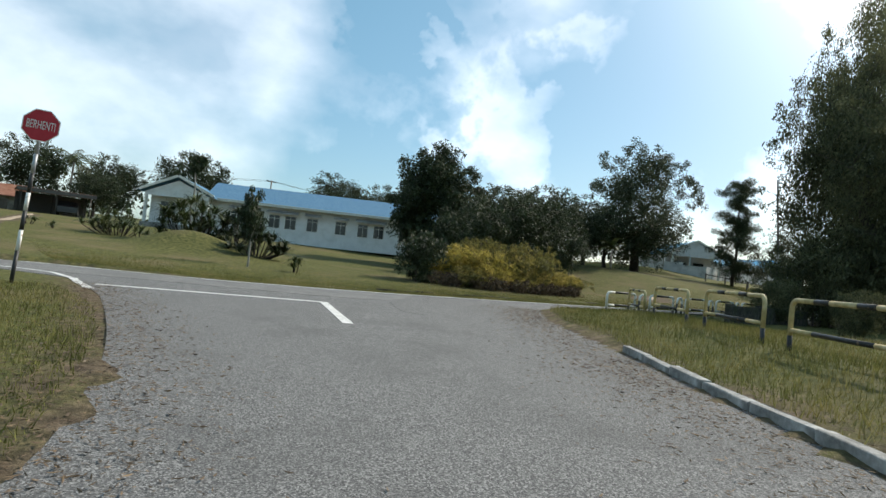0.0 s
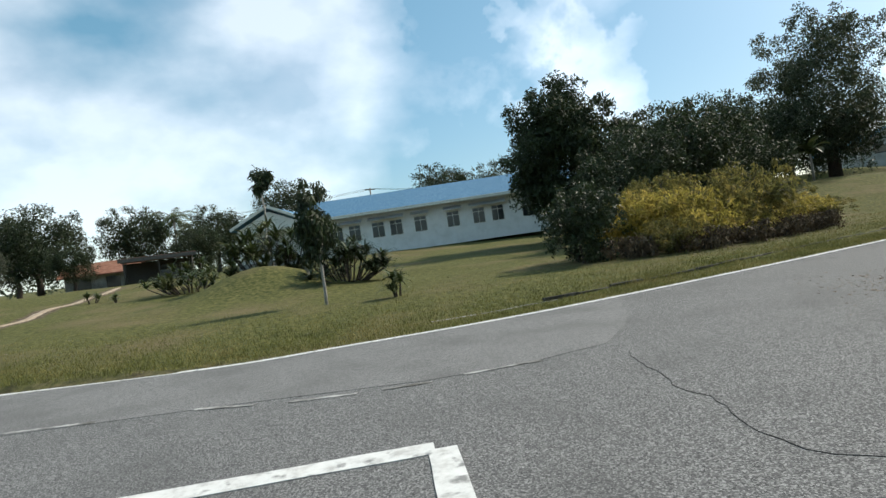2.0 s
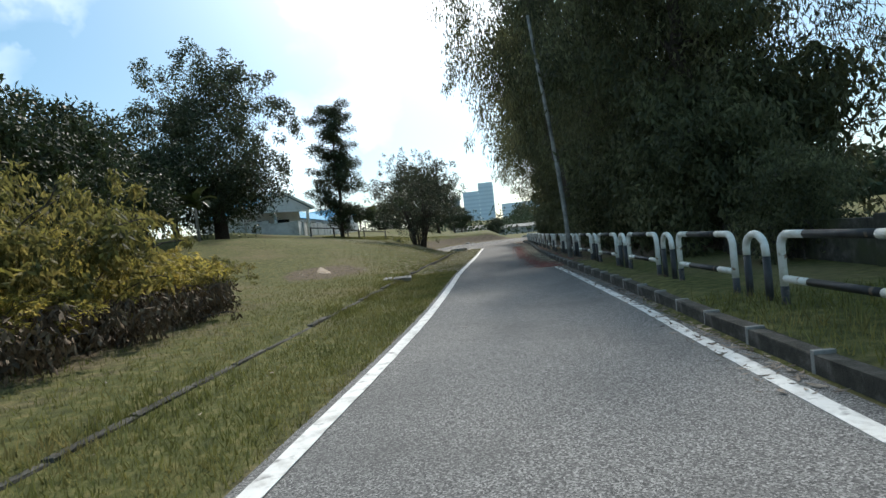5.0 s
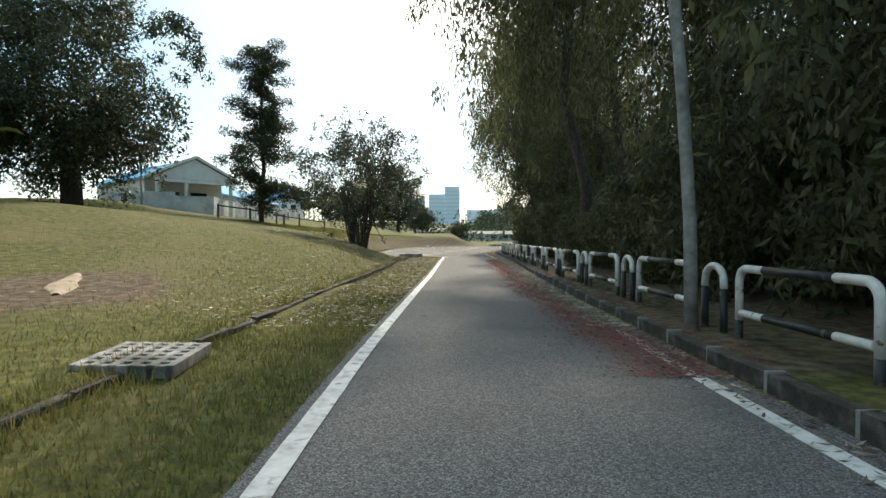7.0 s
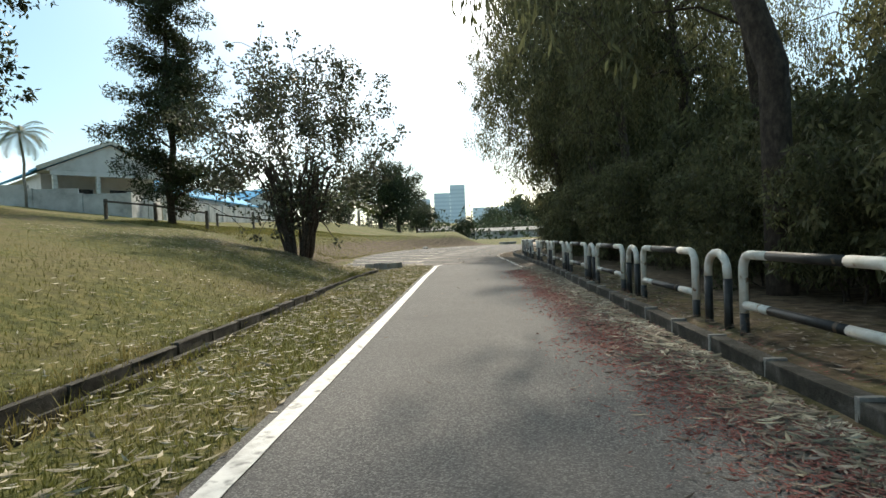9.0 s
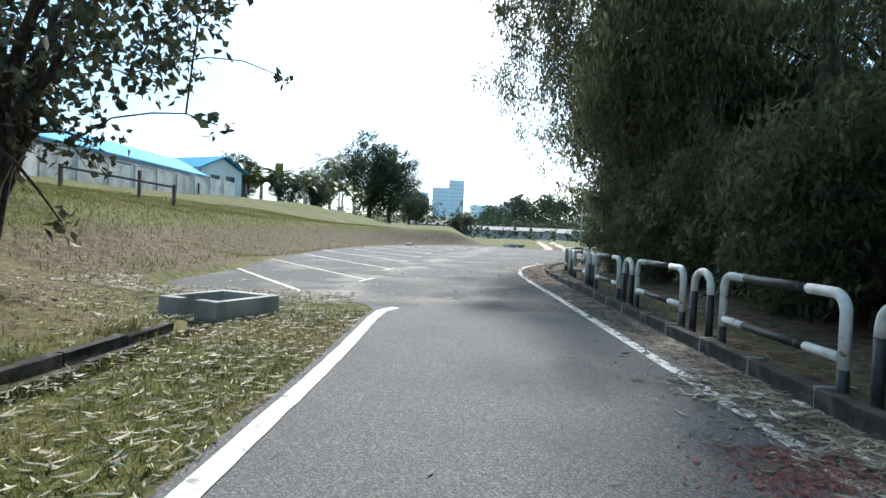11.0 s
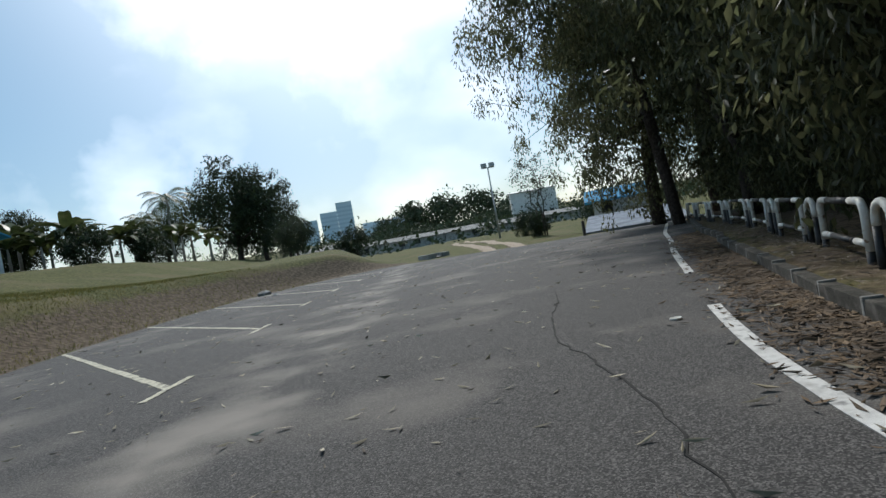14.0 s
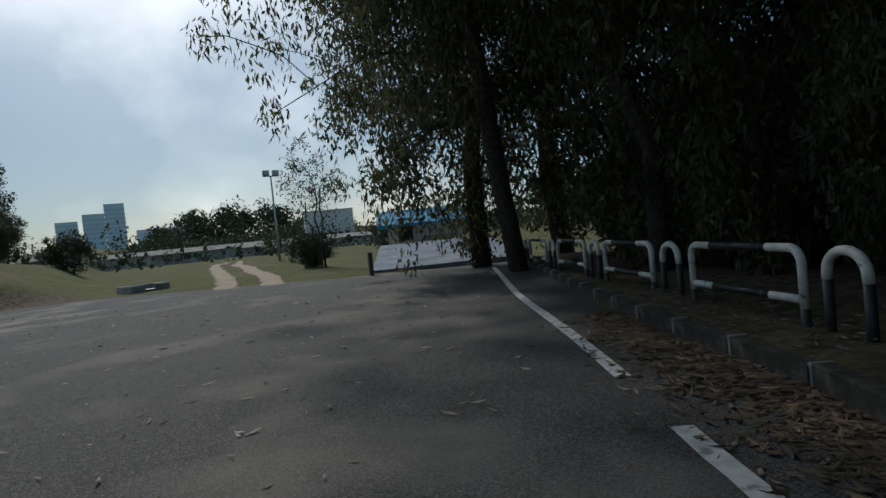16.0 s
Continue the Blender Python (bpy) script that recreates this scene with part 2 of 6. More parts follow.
ASPHALT_LOT = material("asphalt_lot", [(0.026, 0.0245, 0.024), (0.044, 0.0415, 0.04), (0.08, 0.0755, 0.072), (0.17, 0.16, 0.15)], 60, 0.93, 0.0, 120, mix2=((0.20, 0.18, 0.16), 0.45, 0.52, 0.76), spread=0.27, detail=5, grain=0.85, chips=130, lane=((0.27, 0.245, 0.215), (0.0, 42.0), (2.75, 59.0), 0.75))
GRASS = material("grass_ground", [(0.045, 0.05, 0.018), (0.088, 0.092, 0.03), (0.16, 0.14, 0.055)], 7, 0.95, 1.0, 35, mix2=((0.145, 0.115, 0.06), 0.3, 0.5, 0.72), spec=0.1, spread=0.15, detail=9, soil=((0.06, 0.044, 0.03), (0.165, 0.125, 0.085)))
BLADE = material("grass_blade", [(0.08, 0.09, 0.025), (0.155, 0.15, 0.045), (0.26, 0.21, 0.085)], 0.8, 0.7, island=0.4, translucent=0.3, spec=0.15)
EARTH = material("bare_earth", [(0.24, 0.17, 0.115), (0.35, 0.27, 0.195), (0.44, 0.37, 0.29)], 5, 0.95, 0.6, 40)
RED_SAND = material("red_grit", [(0.13, 0.045, 0.038), (0.23, 0.085, 0.07), (0.31, 0.14, 0.115)], 22, 0.95, 0.6, 60)
LINE = material("line_paint", [(0.40, 0.385, 0.36), (0.62, 0.61, 0.58), (0.72, 0.71, 0.68)], 7, 0.75, 0.3, 90, mix2=((0.23, 0.225, 0.215), 9, 0.58, 0.70))
LINE_YELLOW = material("bay_paint", [(0.26, 0.235, 0.17), (0.52, 0.485, 0.37), (0.64, 0.60, 0.47)], 9, 0.8, 0.3, 90, mix2=((0.12, 0.115, 0.105), 8, 0.54, 0.68))
CONCRETE = material("old_concrete", [(0.13, 0.125, 0.115), (0.26, 0.25, 0.23), (0.40, 0.385, 0.36)], 5, 0.92, 0.5, 40, mix2=((0.06, 0.06, 0.05), 0.9, 0.5, 0.68))
MOSSY = material("mossy_concrete", [(0.02, 0.02, 0.015), (0.05, 0.046, 0.037), (0.12, 0.11, 0.095)], 6, 0.95, 0.6, 45, mix2=((0.045, 0.05, 0.022), 1.1, 0.5, 0.65))
KERB_PAINT = material("worn_kerb", [(0.11, 0.105, 0.095), (0.27, 0.262, 0.245), (0.48, 0.47, 0.445)], 5, 0.9, 0.4, 40, mix2=((0.09, 0.082, 0.068), 1.6, 0.48, 0.68))
WHITE_PAINT = material("white_gloss_paint", [(0.52, 0.49, 0.41), (0.70, 0.68, 0.62), (0.77, 0.76, 0.72)], 6, 0.5, 0.15, 50, spec=0.4, mix2=((0.24, 0.14, 0.075), 11, 0.63, 0.70))
BLACK_PAINT = material("black_gloss_paint", [(0.012, 0.012, 0.012), (0.022, 0.022, 0.022), (0.05, 0.045, 0.04)], 6, 0.5, 0.15, 50, spec=0.4, mix2=((0.13, 0.09, 0.06), 10, 0.62, 0.70))
YELLOW_PAINT = material("faded_yellow_paint", [(0.30, 0.23, 0.10), (0.46, 0.36, 0.17), (0.56, 0.47, 0.27)], 6, 0.55, 0.15, 50, spec=0.4)
RED_PAINT = material("sign_red", [(0.40, 0.018, 0.025), (0.50, 0.03, 0.04)], 6, 0.45)
BARK = material("bark", [(0.03, 0.024, 0.02), (0.065, 0.052, 0.043), (0.12, 0.10, 0.08)], 14, 0.95, 0.9, 30)
PALE_BARK = material("pale_bark", [(0.16, 0.14, 0.12), (0.30, 0.28, 0.25), (0.40, 0.38, 0.34)], 9, 0.9, 0.5, 30)
LEAF = {
    "mango": material("dark_glossy_leaf", [(0.018, 0.026, 0.012), (0.035, 0.05, 0.02), (0.06, 0.075, 0.03)], 0.9, 0.55, island=0.5, translucent=0.2, spec=0.33),
    "broad": material("broad_leaf", [(0.026, 0.036, 0.018), (0.052, 0.066, 0.032), (0.09, 0.105, 0.052)], 0.9, 0.5, island=0.5, translucent=0.25, spec=0.35),
    "acacia": material("acacia_leaf", [(0.042, 0.05, 0.025), (0.10, 0.108, 0.052), (0.18, 0.174, 0.09)], 0.7, 0.5, island=0.5, translucent=0.52, spec=0.3),
    "bush": material("yellow_green_leaf", [(0.14, 0.135, 0.032), (0.30, 0.25, 0.055), (0.42, 0.31, 0.09)], 1.3, 0.6, island=0.4, translucent=0.62),
    "olive": material("olive_leaf", [(0.07, 0.075, 0.026), (0.15, 0.14, 0.042), (0.27, 0.215, 0.07)], 1.5, 0.6, island=0.45, translucent=0.58),
    "grey": material("greyish_leaf", [(0.04, 0.05, 0.03), (0.075, 0.085, 0.05), (0.12, 0.12, 0.08)], 0.9, 0.55, island=0.5, translucent=0.22),
    "palm": material("palm_leaf", [(0.035, 0.05, 0.018), (0.07, 0.09, 0.03), (0.14, 0.14, 0.06)], 0.9, 0.5, island=0.4, translucent=0.2),
    "far": material("far_leaf", [(0.025, 0.04, 0.022), (0.05, 0.07, 0.035), (0.07, 0.09, 0.045)], 0.4, 0.7, island=0.3, translucent=0.15),
}
LITTER = material("fallen_leaf", [(0.075, 0.056, 0.042), (0.165, 0.13, 0.10), (0.34, 0.29, 0.235)], 3, 0.8, island=0.6)
LITTER_GREY = material("grey_fallen_leaf", [(0.10, 0.09, 0.06), (0.24, 0.21, 0.145), (0.50, 0.46, 0.37)], 3, 0.8, island=0.6)
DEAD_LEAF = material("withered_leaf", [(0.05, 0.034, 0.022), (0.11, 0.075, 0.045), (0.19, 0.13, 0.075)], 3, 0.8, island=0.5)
WALL_WHITE = material("white_wall_paint", [(0.62, 0.61, 0.58), (0.74, 0.73, 0.71), (0.80, 0.79, 0.77)], 1.2, 0.85, 0.15, 30)
WALL_PALE = material("pale_stained_wall", [(0.30, 0.295, 0.28), (0.52, 0.51, 0.485), (0.64, 0.63, 0.60)], 1.1, 0.9, 0.3, 30, mix2=((0.16, 0.155, 0.145), 0.5, 0.55, 0.78))
WALL_GREY = material("stained_wall", [(0.16, 0.16, 0.15), (0.38, 0.37, 0.35), (0.52, 0.51, 0.49)], 1.1, 0.9, 0.3, 30, mix2=((0.10, 0.10, 0.095), 0.6, 0.52, 0.72))
ROOF_PALE = material("faded_blue_tile", [(0.045, 0.13, 0.22), (0.09, 0.20, 0.31), (0.18, 0.30, 0.40)], 9, 0.85, 0.3, 20, spec=0.15)
ROOF_BLUE = material("blue_roof_tile", [(0.03, 0.20, 0.38), (0.06, 0.29, 0.48), (0.12, 0.37, 0.54)], 2.5, 0.75, 0.2, 20, spec=0.15)
GLASS_DARK = material("dark_window_glass", [(0.012, 0.015, 0.018), (0.03, 0.034, 0.038)], 1.5, 0.12, spec=0.6)
TIMBER = material("weathered_timber", [(0.05, 0.045, 0.04), (0.11, 0.10, 0.09), (0.18, 0.165, 0.15)], 12, 0.9, 0.5, 40)
TIN = material("tin_roof", [(0.30, 0.31, 0.32), (0.50, 0.51, 0.52), (0.62, 0.62, 0.62)], 1.2, 0.5, 0.1, 20, metal=0.3)
RUST_ROOF = material("rusty_roof", [(0.16, 0.07, 0.045), (0.25, 0.11, 0.07), (0.30, 0.17, 0.12)], 2, 0.8, 0.2, 20)
# Both tower colours are paled so that they carry the distance haze.
TOWER_HAZED = material("hazed_tower_glass", [(0.58, 0.69, 0.78), (0.62, 0.73, 0.82), (0.66, 0.76, 0.84)], 0.05, 0.4, coords="Object")
TOWER_BAND_HAZED = material("hazed_window_band", [(0.50, 0.62, 0.72), (0.54, 0.66, 0.76)], 0.05, 0.3)
SLAB_BLUE = material("blue_grey_slab", [(0.10, 0.125, 0.16), (0.17, 0.20, 0.245), (0.26, 0.29, 0.33)], 1.5, 0.85, 0.3, 30)
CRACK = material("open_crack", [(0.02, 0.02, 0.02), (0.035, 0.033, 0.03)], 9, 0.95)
CAR_PAINT = material("dark_car_paint", [(0.02, 0.022, 0.026), (0.03, 0.032, 0.036)], 3, 0.3, spec=0.6)
RUBBER = material("tyre_rubber", [(0.012, 0.012, 0.012), (0.02, 0.02, 0.02)], 20, 0.85)
STEEL = material("galvanised_steel", [(0.25, 0.26, 0.27), (0.38, 0.39, 0.40), (0.48, 0.48, 0.48)], 8, 0.5, metal=0.6)


# ---- mesh helpers ----
def mesh_from(name, verts, faces, mat):
    me = bpy.data.meshes.new(name)
    me.from_pydata([tuple(v) for v in verts], [], faces)
    if mat:
        me.materials.append(mat)
    me.update()
    return me


def link(name, me, parent=None, label="", m=None):
    ob = new(name, me)
    if parent:
        ob.parent = parent
    if m is not None:
        ob.matrix_basis = m
    if label:
        ob["label"] = label
    return ob


def part(name, bm, mat, parent, label="", smooth=False):
    me = bpy.data.meshes.new(name)
    bm.to_mesh(me)
    bm.free()
    me.materials.append(mat)
    if smooth:
        for p in me.polygons:
            p.use_smooth = True
    return link(name, me, parent, label)


def box(x0, y0, z0, x1, y1, z1, bevel=0.0):
    bm = bmesh.new()
    bmesh.ops.create_cube(bm, size=1.0, matrix=Matrix.Translation(((x0 + x1) / 2, (y0 + y1) / 2, (z0 + z1) / 2)) @ Matrix.Diagonal((abs(x1 - x0), abs(y1 - y0), abs(z1 - z0), 1)))
    if bevel:
        bmesh.ops.bevel(bm, geom=bm.edges[:], offset=bevel, segments=2, affect="EDGES", profile=0.6)
    return bm


def tube_arrays(points, radii, segs=10, caps=True):
    pts = [Vector(p) for p in points]
    if not hasattr(radii, "__len__"):
        radii = [radii] * len(pts)
    verts, faces = [], []
    side = None
    for i, p in enumerate(pts):
        d = (pts[min(i + 1, len(pts) - 1)] - pts[max(i - 1, 0)]).normalized()
        if side is None:
            side = d.orthogonal().normalized()
        side = (side - d * side.dot(d)).normalized()
        up = d.cross(side)
        for s in range(segs):
            a = 2 * math.pi * s / segs
            verts.append(p + (side * math.cos(a) + up * math.sin(a)) * radii[i])
    for i in range(len(pts) - 1):
        for s in range(segs):
            a, b = i * segs + s, i * segs + (s + 1) % segs
            faces.append((a, b, b + segs, a + segs))
    if caps:
        faces.append(tuple(reversed(range(segs))))
        faces.append(tuple(range((len(pts) - 1) * segs, len(pts) * segs)))
    return verts, faces


def tube(name, points, radii, mat, parent, segs=10, label=""):
    v, f = tube_arrays(points, radii, segs)
    me = mesh_from(name, v, f, mat)
    for p in me.polygons:
        p.use_smooth = len(p.vertices) == 4
    return link(name, me, parent, label)


def thing(name, label, category, m=None, group="", kind=""):
    ob = new(name)
    ob.empty_display_size = 0.2
    if m is not None:
        ob.matrix_basis = m
    return tagged(ob, label, category, group, kind)


def lerp_poly(poly, n):
    """n + 1 points at even steps along a line of points."""
    p = np.array(poly, float)
    s = np.r_[0, np.cumsum(np.hypot(*np.diff(p, axis=0).T))]
    u = np.linspace(0, s[-1], n + 1)
    return np.stack([np.interp(u, s, p[:, 0]), np.interp(u, s, p[:, 1])], 1), s[-1]


def along(poly, s):
    """The place and the direction at s metres along a line of points."""
    p = np.array(poly, float)
    c = np.r_[0, np.cumsum(np.hypot(*np.diff(p, axis=0).T))]
    i = int(np.clip(np.searchsorted(c, s) - 1, 0, len(p) - 2))
    d = (p[i + 1] - p[i]) / (c[i + 1] - c[i])
    return p[i] + d * (s - c[i]), d


def station(poly, x, y):
    """Metres along a line of points to its point nearest a place."""
    p = np.array(poly, float)
    c = np.r_[0, np.cumsum(np.hypot(*np.diff(p, axis=0).T))]
    u = np.linspace(0, c[-1], 4000)
    return float(u[np.argmin(np.hypot(np.interp(u, c, p[:, 0]) - x, np.interp(u, c, p[:, 1]) - y))])


def smooth_poly(poly, n):
    """A line of points, rounded (Catmull-Rom), n steps a piece."""
    p = np.array(poly, float)
    q = np.vstack([2 * p[0] - p[1], p, 2 * p[-1] - p[-2]])
    out = []
    for i in range(len(p) - 1):
        a, b, c, d = q[i:i + 4]
        for k in range(n):
            t = k / n
            out.append(0.5 * ((2 * b) + (c - a) * t + (2 * a - 5 * b + 4 * c - d) * t * t + (3 * b - a - 3 * c + d) * t ** 3))
    out.append(p[-1])
    return np.array(out)


def smoothstep(v):
    v = np.clip(v, 0, 1)
    return v * v * (3 - 2 * v)


# ---- the plan ----
LEFT_LINE = smooth_poly([(-24, -55), (-7.4, -26.9), (-5.2, -23.6), (-3.1, -20.7), (-2.5, -19.1), (-2, -17.6), (-1.65, -16.1), (-1.4, -14.3), (-1.2, -12.4), (-1.04, -10.7), (-0.88, -8.2), (-0.72, -5.5), (-0.6, -2.5), (-0.53, 2), (-0.5, 5), (-0.4, 8.4), (-0.3, 11.3), (-0.1, 16.8), (0.04, 22), (0.17, 27.5), (0.27, 30), (0.31, 32.5)], 6)
RIGHT_LINE = smooth_poly([(1.84, -11.6), (1.86, -10.2), (1.9, -8.4), (1.97, -6), (2.05, -3.9), (2.14, 1), (2.18, 4.7), (2.27, 7), (2.36, 11), (2.55, 17), (2.8, 22), (3.04, 27.8), (3.1, 31), (3.18, 36), (3.2, 39), (3.4, 42.5), (3.85, 44.8), (4.36, 46.4), (5.2, 48.2), (6.6, 50.75), (8.4, 54), (10.3, 57.2), (12.1, 60.4), (14.4, 64.1), (16, 66.7)], 6)
RAIL_LINE = smooth_poly([(3, -10), (3.02, -3), (3.05, 5), (3.1, 12), (3.28, 17), (3.6, 25), (3.95, 33.8), (4.2, 38), (4.5, 41), (4.95, 43.4), (5.5, 45.5), (6.4, 47.4), (8, 50), (9.9, 53.2), (11.3, 55.6), (12.4, 57.8), (13.5, 60), (15.8, 64.6), (18.5, 69.5)], 6)
KERB_LINE = smooth_poly([(2.2, -11.2), (2.21, -8), (2.25, -6), (2.38, -3), (2.48, 3), (2.6, 8.7), (2.76, 12.5), (2.94, 16.6), (3.25, 22), (3.66, 28.6), (3.74, 32), (3.9, 37), (4, 40), (4.2, 42.3), (4.6, 44.3), (5.1, 46), (5.95, 47.8), (7.35, 50.3), (9.15, 53.5), (10.1, 55), (11.45, 57.5), (14.25, 62.1), (17.5, 67.4)], 6)
SIDE_KERB = smooth_poly([(2.05, -11.2), (2.2, -12.1), (2.95, -13.3), (4.7, -15.3), (6.6, -17), (9.1, -19.2), (10.6, -20.6), (12.5, -22.3), (16.4, -26), (24.5, -33.5)], 5)
SIDE_LEFT = smooth_poly([(-0.8, -24.4), (0.5, -24.5), (2.4, -24.6), (4.8, -25.0), (7.2, -25.5), (9, -26.0), (10.7, -26.7), (12.2, -28.1), (14.8, -31.0), (22.5, -39)], 5)
LOT_EDGE = smooth_poly([(0.31, 32.5), (0.34, 33.4), (-0.9, 34.3), (-3.7, 34.7), (-4.1, 39.5), (-4.6, 44), (-4.75, 50), (-4.75, 55), (-4.4, 60.4), (-3.7, 65.5), (-2.3, 70.5), (0.4, 75), (3.8, 77.6), (6.6, 77), (8.6, 75.2), (9.6, 73.8), (12, 71.6), (14.2, 69.9), (17, 68)], 5)
DRAIN_LINE = smooth_poly([(-2.62, -15.3), (-2.5, -13), (-2.4, -11), (-2.35, -8), (-2.27, -4), (-2.2, 2), (-2.1, 8), (-2.07, 12), (-1.97, 16), (-1.85, 22), (-1.75, 28), (-1.62, 31.4)], 5)


def poly_dist(px, py, poly):
    """Distance of places to a line of points, and which side they are on (+1: to its left)."""
    best, side = np.full(px.shape, 1e9), np.ones(px.shape)
    for a, b in zip(poly[:-1], poly[1:]):
        d = b - a
        u = np.clip(((px - a[0]) * d[0] + (py - a[1]) * d[1]) / (d @ d), 0, 1)
        ex, ey = px - a[0] - u * d[0], py - a[1] - u * d[1]
        r = np.hypot(ex, ey)
        near = r < best
        best = np.where(near, r, best)
        side = np.where(near, np.sign(d[0] * ey - d[1] * ex), side)
    return best, side


ROAD_OUTLINE = np.vstack([LEFT_LINE[:-1] - (0.14, 0), LOT_EDGE, KERB_LINE[::-1], SIDE_KERB[2:], SIDE_LEFT[::-1], [(-3.9, -26.4), (-23.3, -55.5)]])


def inside(px, py, poly):
    c = np.zeros(px.shape, bool)
    for a, b in zip(poly, np.roll(poly, -1, axis=0)):
        hit = ((a[1] > py) != (b[1] > py)) & (px < (b[0] - a[0]) * (py - a[1]) / (b[1] - a[1] + 1e-12) + a[0])
        c ^= hit
    return c


def ground_height(px, py):
    px, py = np.asarray(px, float), np.asarray(py, float)
    z = np.zeros(px.shape)
    # the lawn in front of the long house, with its planted mound
    z += np.interp(-px, (2.5, 9, 17, 28, 36, 50, 80), (0, 0.26, 0.6, 1.2, 1.75, 2.2, 2.6)) * smoothstep((30 - py) / 8)
    z += 1.0 * np.exp(-(((px + 16.9) / 2.5) ** 2 + ((py + 16.6) / 2.3) ** 2))
    # the gentle rise on the left of the straight, and the steep bank behind the bays
    dl, sl = poly_dist(px, py, LEFT_LINE)
    rise = smoothstep((py - 2) / 18) * (1 - 0.75 * smoothstep((py - 29) / 5) * smoothstep((px + 8) / 4)) * smoothstep((47 - py) / 8)
    z = np.maximum(z, rise * np.interp(-px, (2.3, 4.2, 7, 11.5, 18, 26, 60), (0, 0.72, 1.3, 2.15, 2.65, 3.0, 3.6)))
    db, sb = poly_dist(px, py, LOT_EDGE)
    bank = np.where(sb > 0, db, 0) * smoothstep((py - 34.2) / 3)
    cut = 1 - smoothstep((px - 1.0) / 5.0)
    z = np.maximum(z, cut * (1.35 * smoothstep((bank - 0.4) / 3.0) + 0.15 * np.clip(bank - 2.5, 0, 15.5) * (1 - 0.75 * smoothstep((py - 62) / 12) * smoothstep((px + 15) / 8))))
    z += 0.25 * smoothstep((py - 72) / 20) * smoothstep((px - 4) / 6)
    # the step up behind the drain edging
    dd, sd = poly_dist(px, py, DRAIN_LINE)
    z += np.where(sd > 0, 0.085 * smoothstep((dd + 0.08) / 0.25) * smoothstep((9 - dd) / 6), 0) * smoothstep((py + 15.5) / 3) * smoothstep((32.2 - py) / 1.2)
    z -= np.where((sd < 0) & (dd > 0.02) & (dd < 0.3), 0.15 * smoothstep(dd / 0.06) * smoothstep((0.26 - dd) / 0.06), 0) * smoothstep((py - 7.5) / 2) * smoothstep((32.0 - py) / 1.0)
    # the verge by the rails
    dk, sk = poly_dist(px, py, KERB_LINE)
    z += np.where((sk < 0) & (py > -12.3) & (px > 0), 0.11 * smoothstep(dk / 0.15), 0)
    ds, ss = poly_dist(px, py, SIDE_KERB)
    z = np.where((ss > 0) & (px > 2.2) & (py < -9), np.maximum(z, 0.3 * smoothstep((ds - 0.1) / 2.4) * smoothstep((-py - 9) / 3)), z)
    z = np.where((ss > 0) & (px > 2.2) & (py < -12.3), np.maximum(z, 0.10 * smoothstep(ds / 0.15)), z)
    # far land
    far = np.hypot(px, py - 20)
    z -= 1.2 * smoothstep((px - 15) / 6) * smoothstep((py - 66) / 6) * smoothstep((120 - far) / 40)
    z += 30 * smoothstep((far - 330) / 900)
    z += 0.05 * np.sin(px * 0.9 + 1.3 * np.sin(py * 0.35)) * np.sin(py * 0.7) * smoothstep((np.abs(px) - 3) / 5)
    do, so = poly_dist(px, py, np.vstack([ROAD_OUTLINE, ROAD_OUTLINE[:1]]))
    under = inside(px, py, ROAD_OUTLINE)
    z = np.where(under, -0.008 - 0.08 * smoothstep((do - 0.25) / 0.4), np.where(do < 0.4, z - 0.008 * (1 - do / 0.4), z + 0.0))
    sump = np.maximum(np.abs(px + 1.5), np.abs(py - 32.35))
    return np.where(sump < 0.36, np.minimum(z, -0.33), z)


def ground_z(x, y):
    return float(ground_height(np.array([x]), np.array([y]))[0])


LAWN_TRACK = [(-7.5, -27.9), (-11.6, -27.1), (-15.4, -26.1), (-19, -25.0), (-25, -24.0), (-36, -21.0)]
END_TRACK = smooth_poly([(9.6, 70.5), (10.4, 73.0), (11.4, 78), (12.6, 88), (15, 105), (20, 130)], 4)


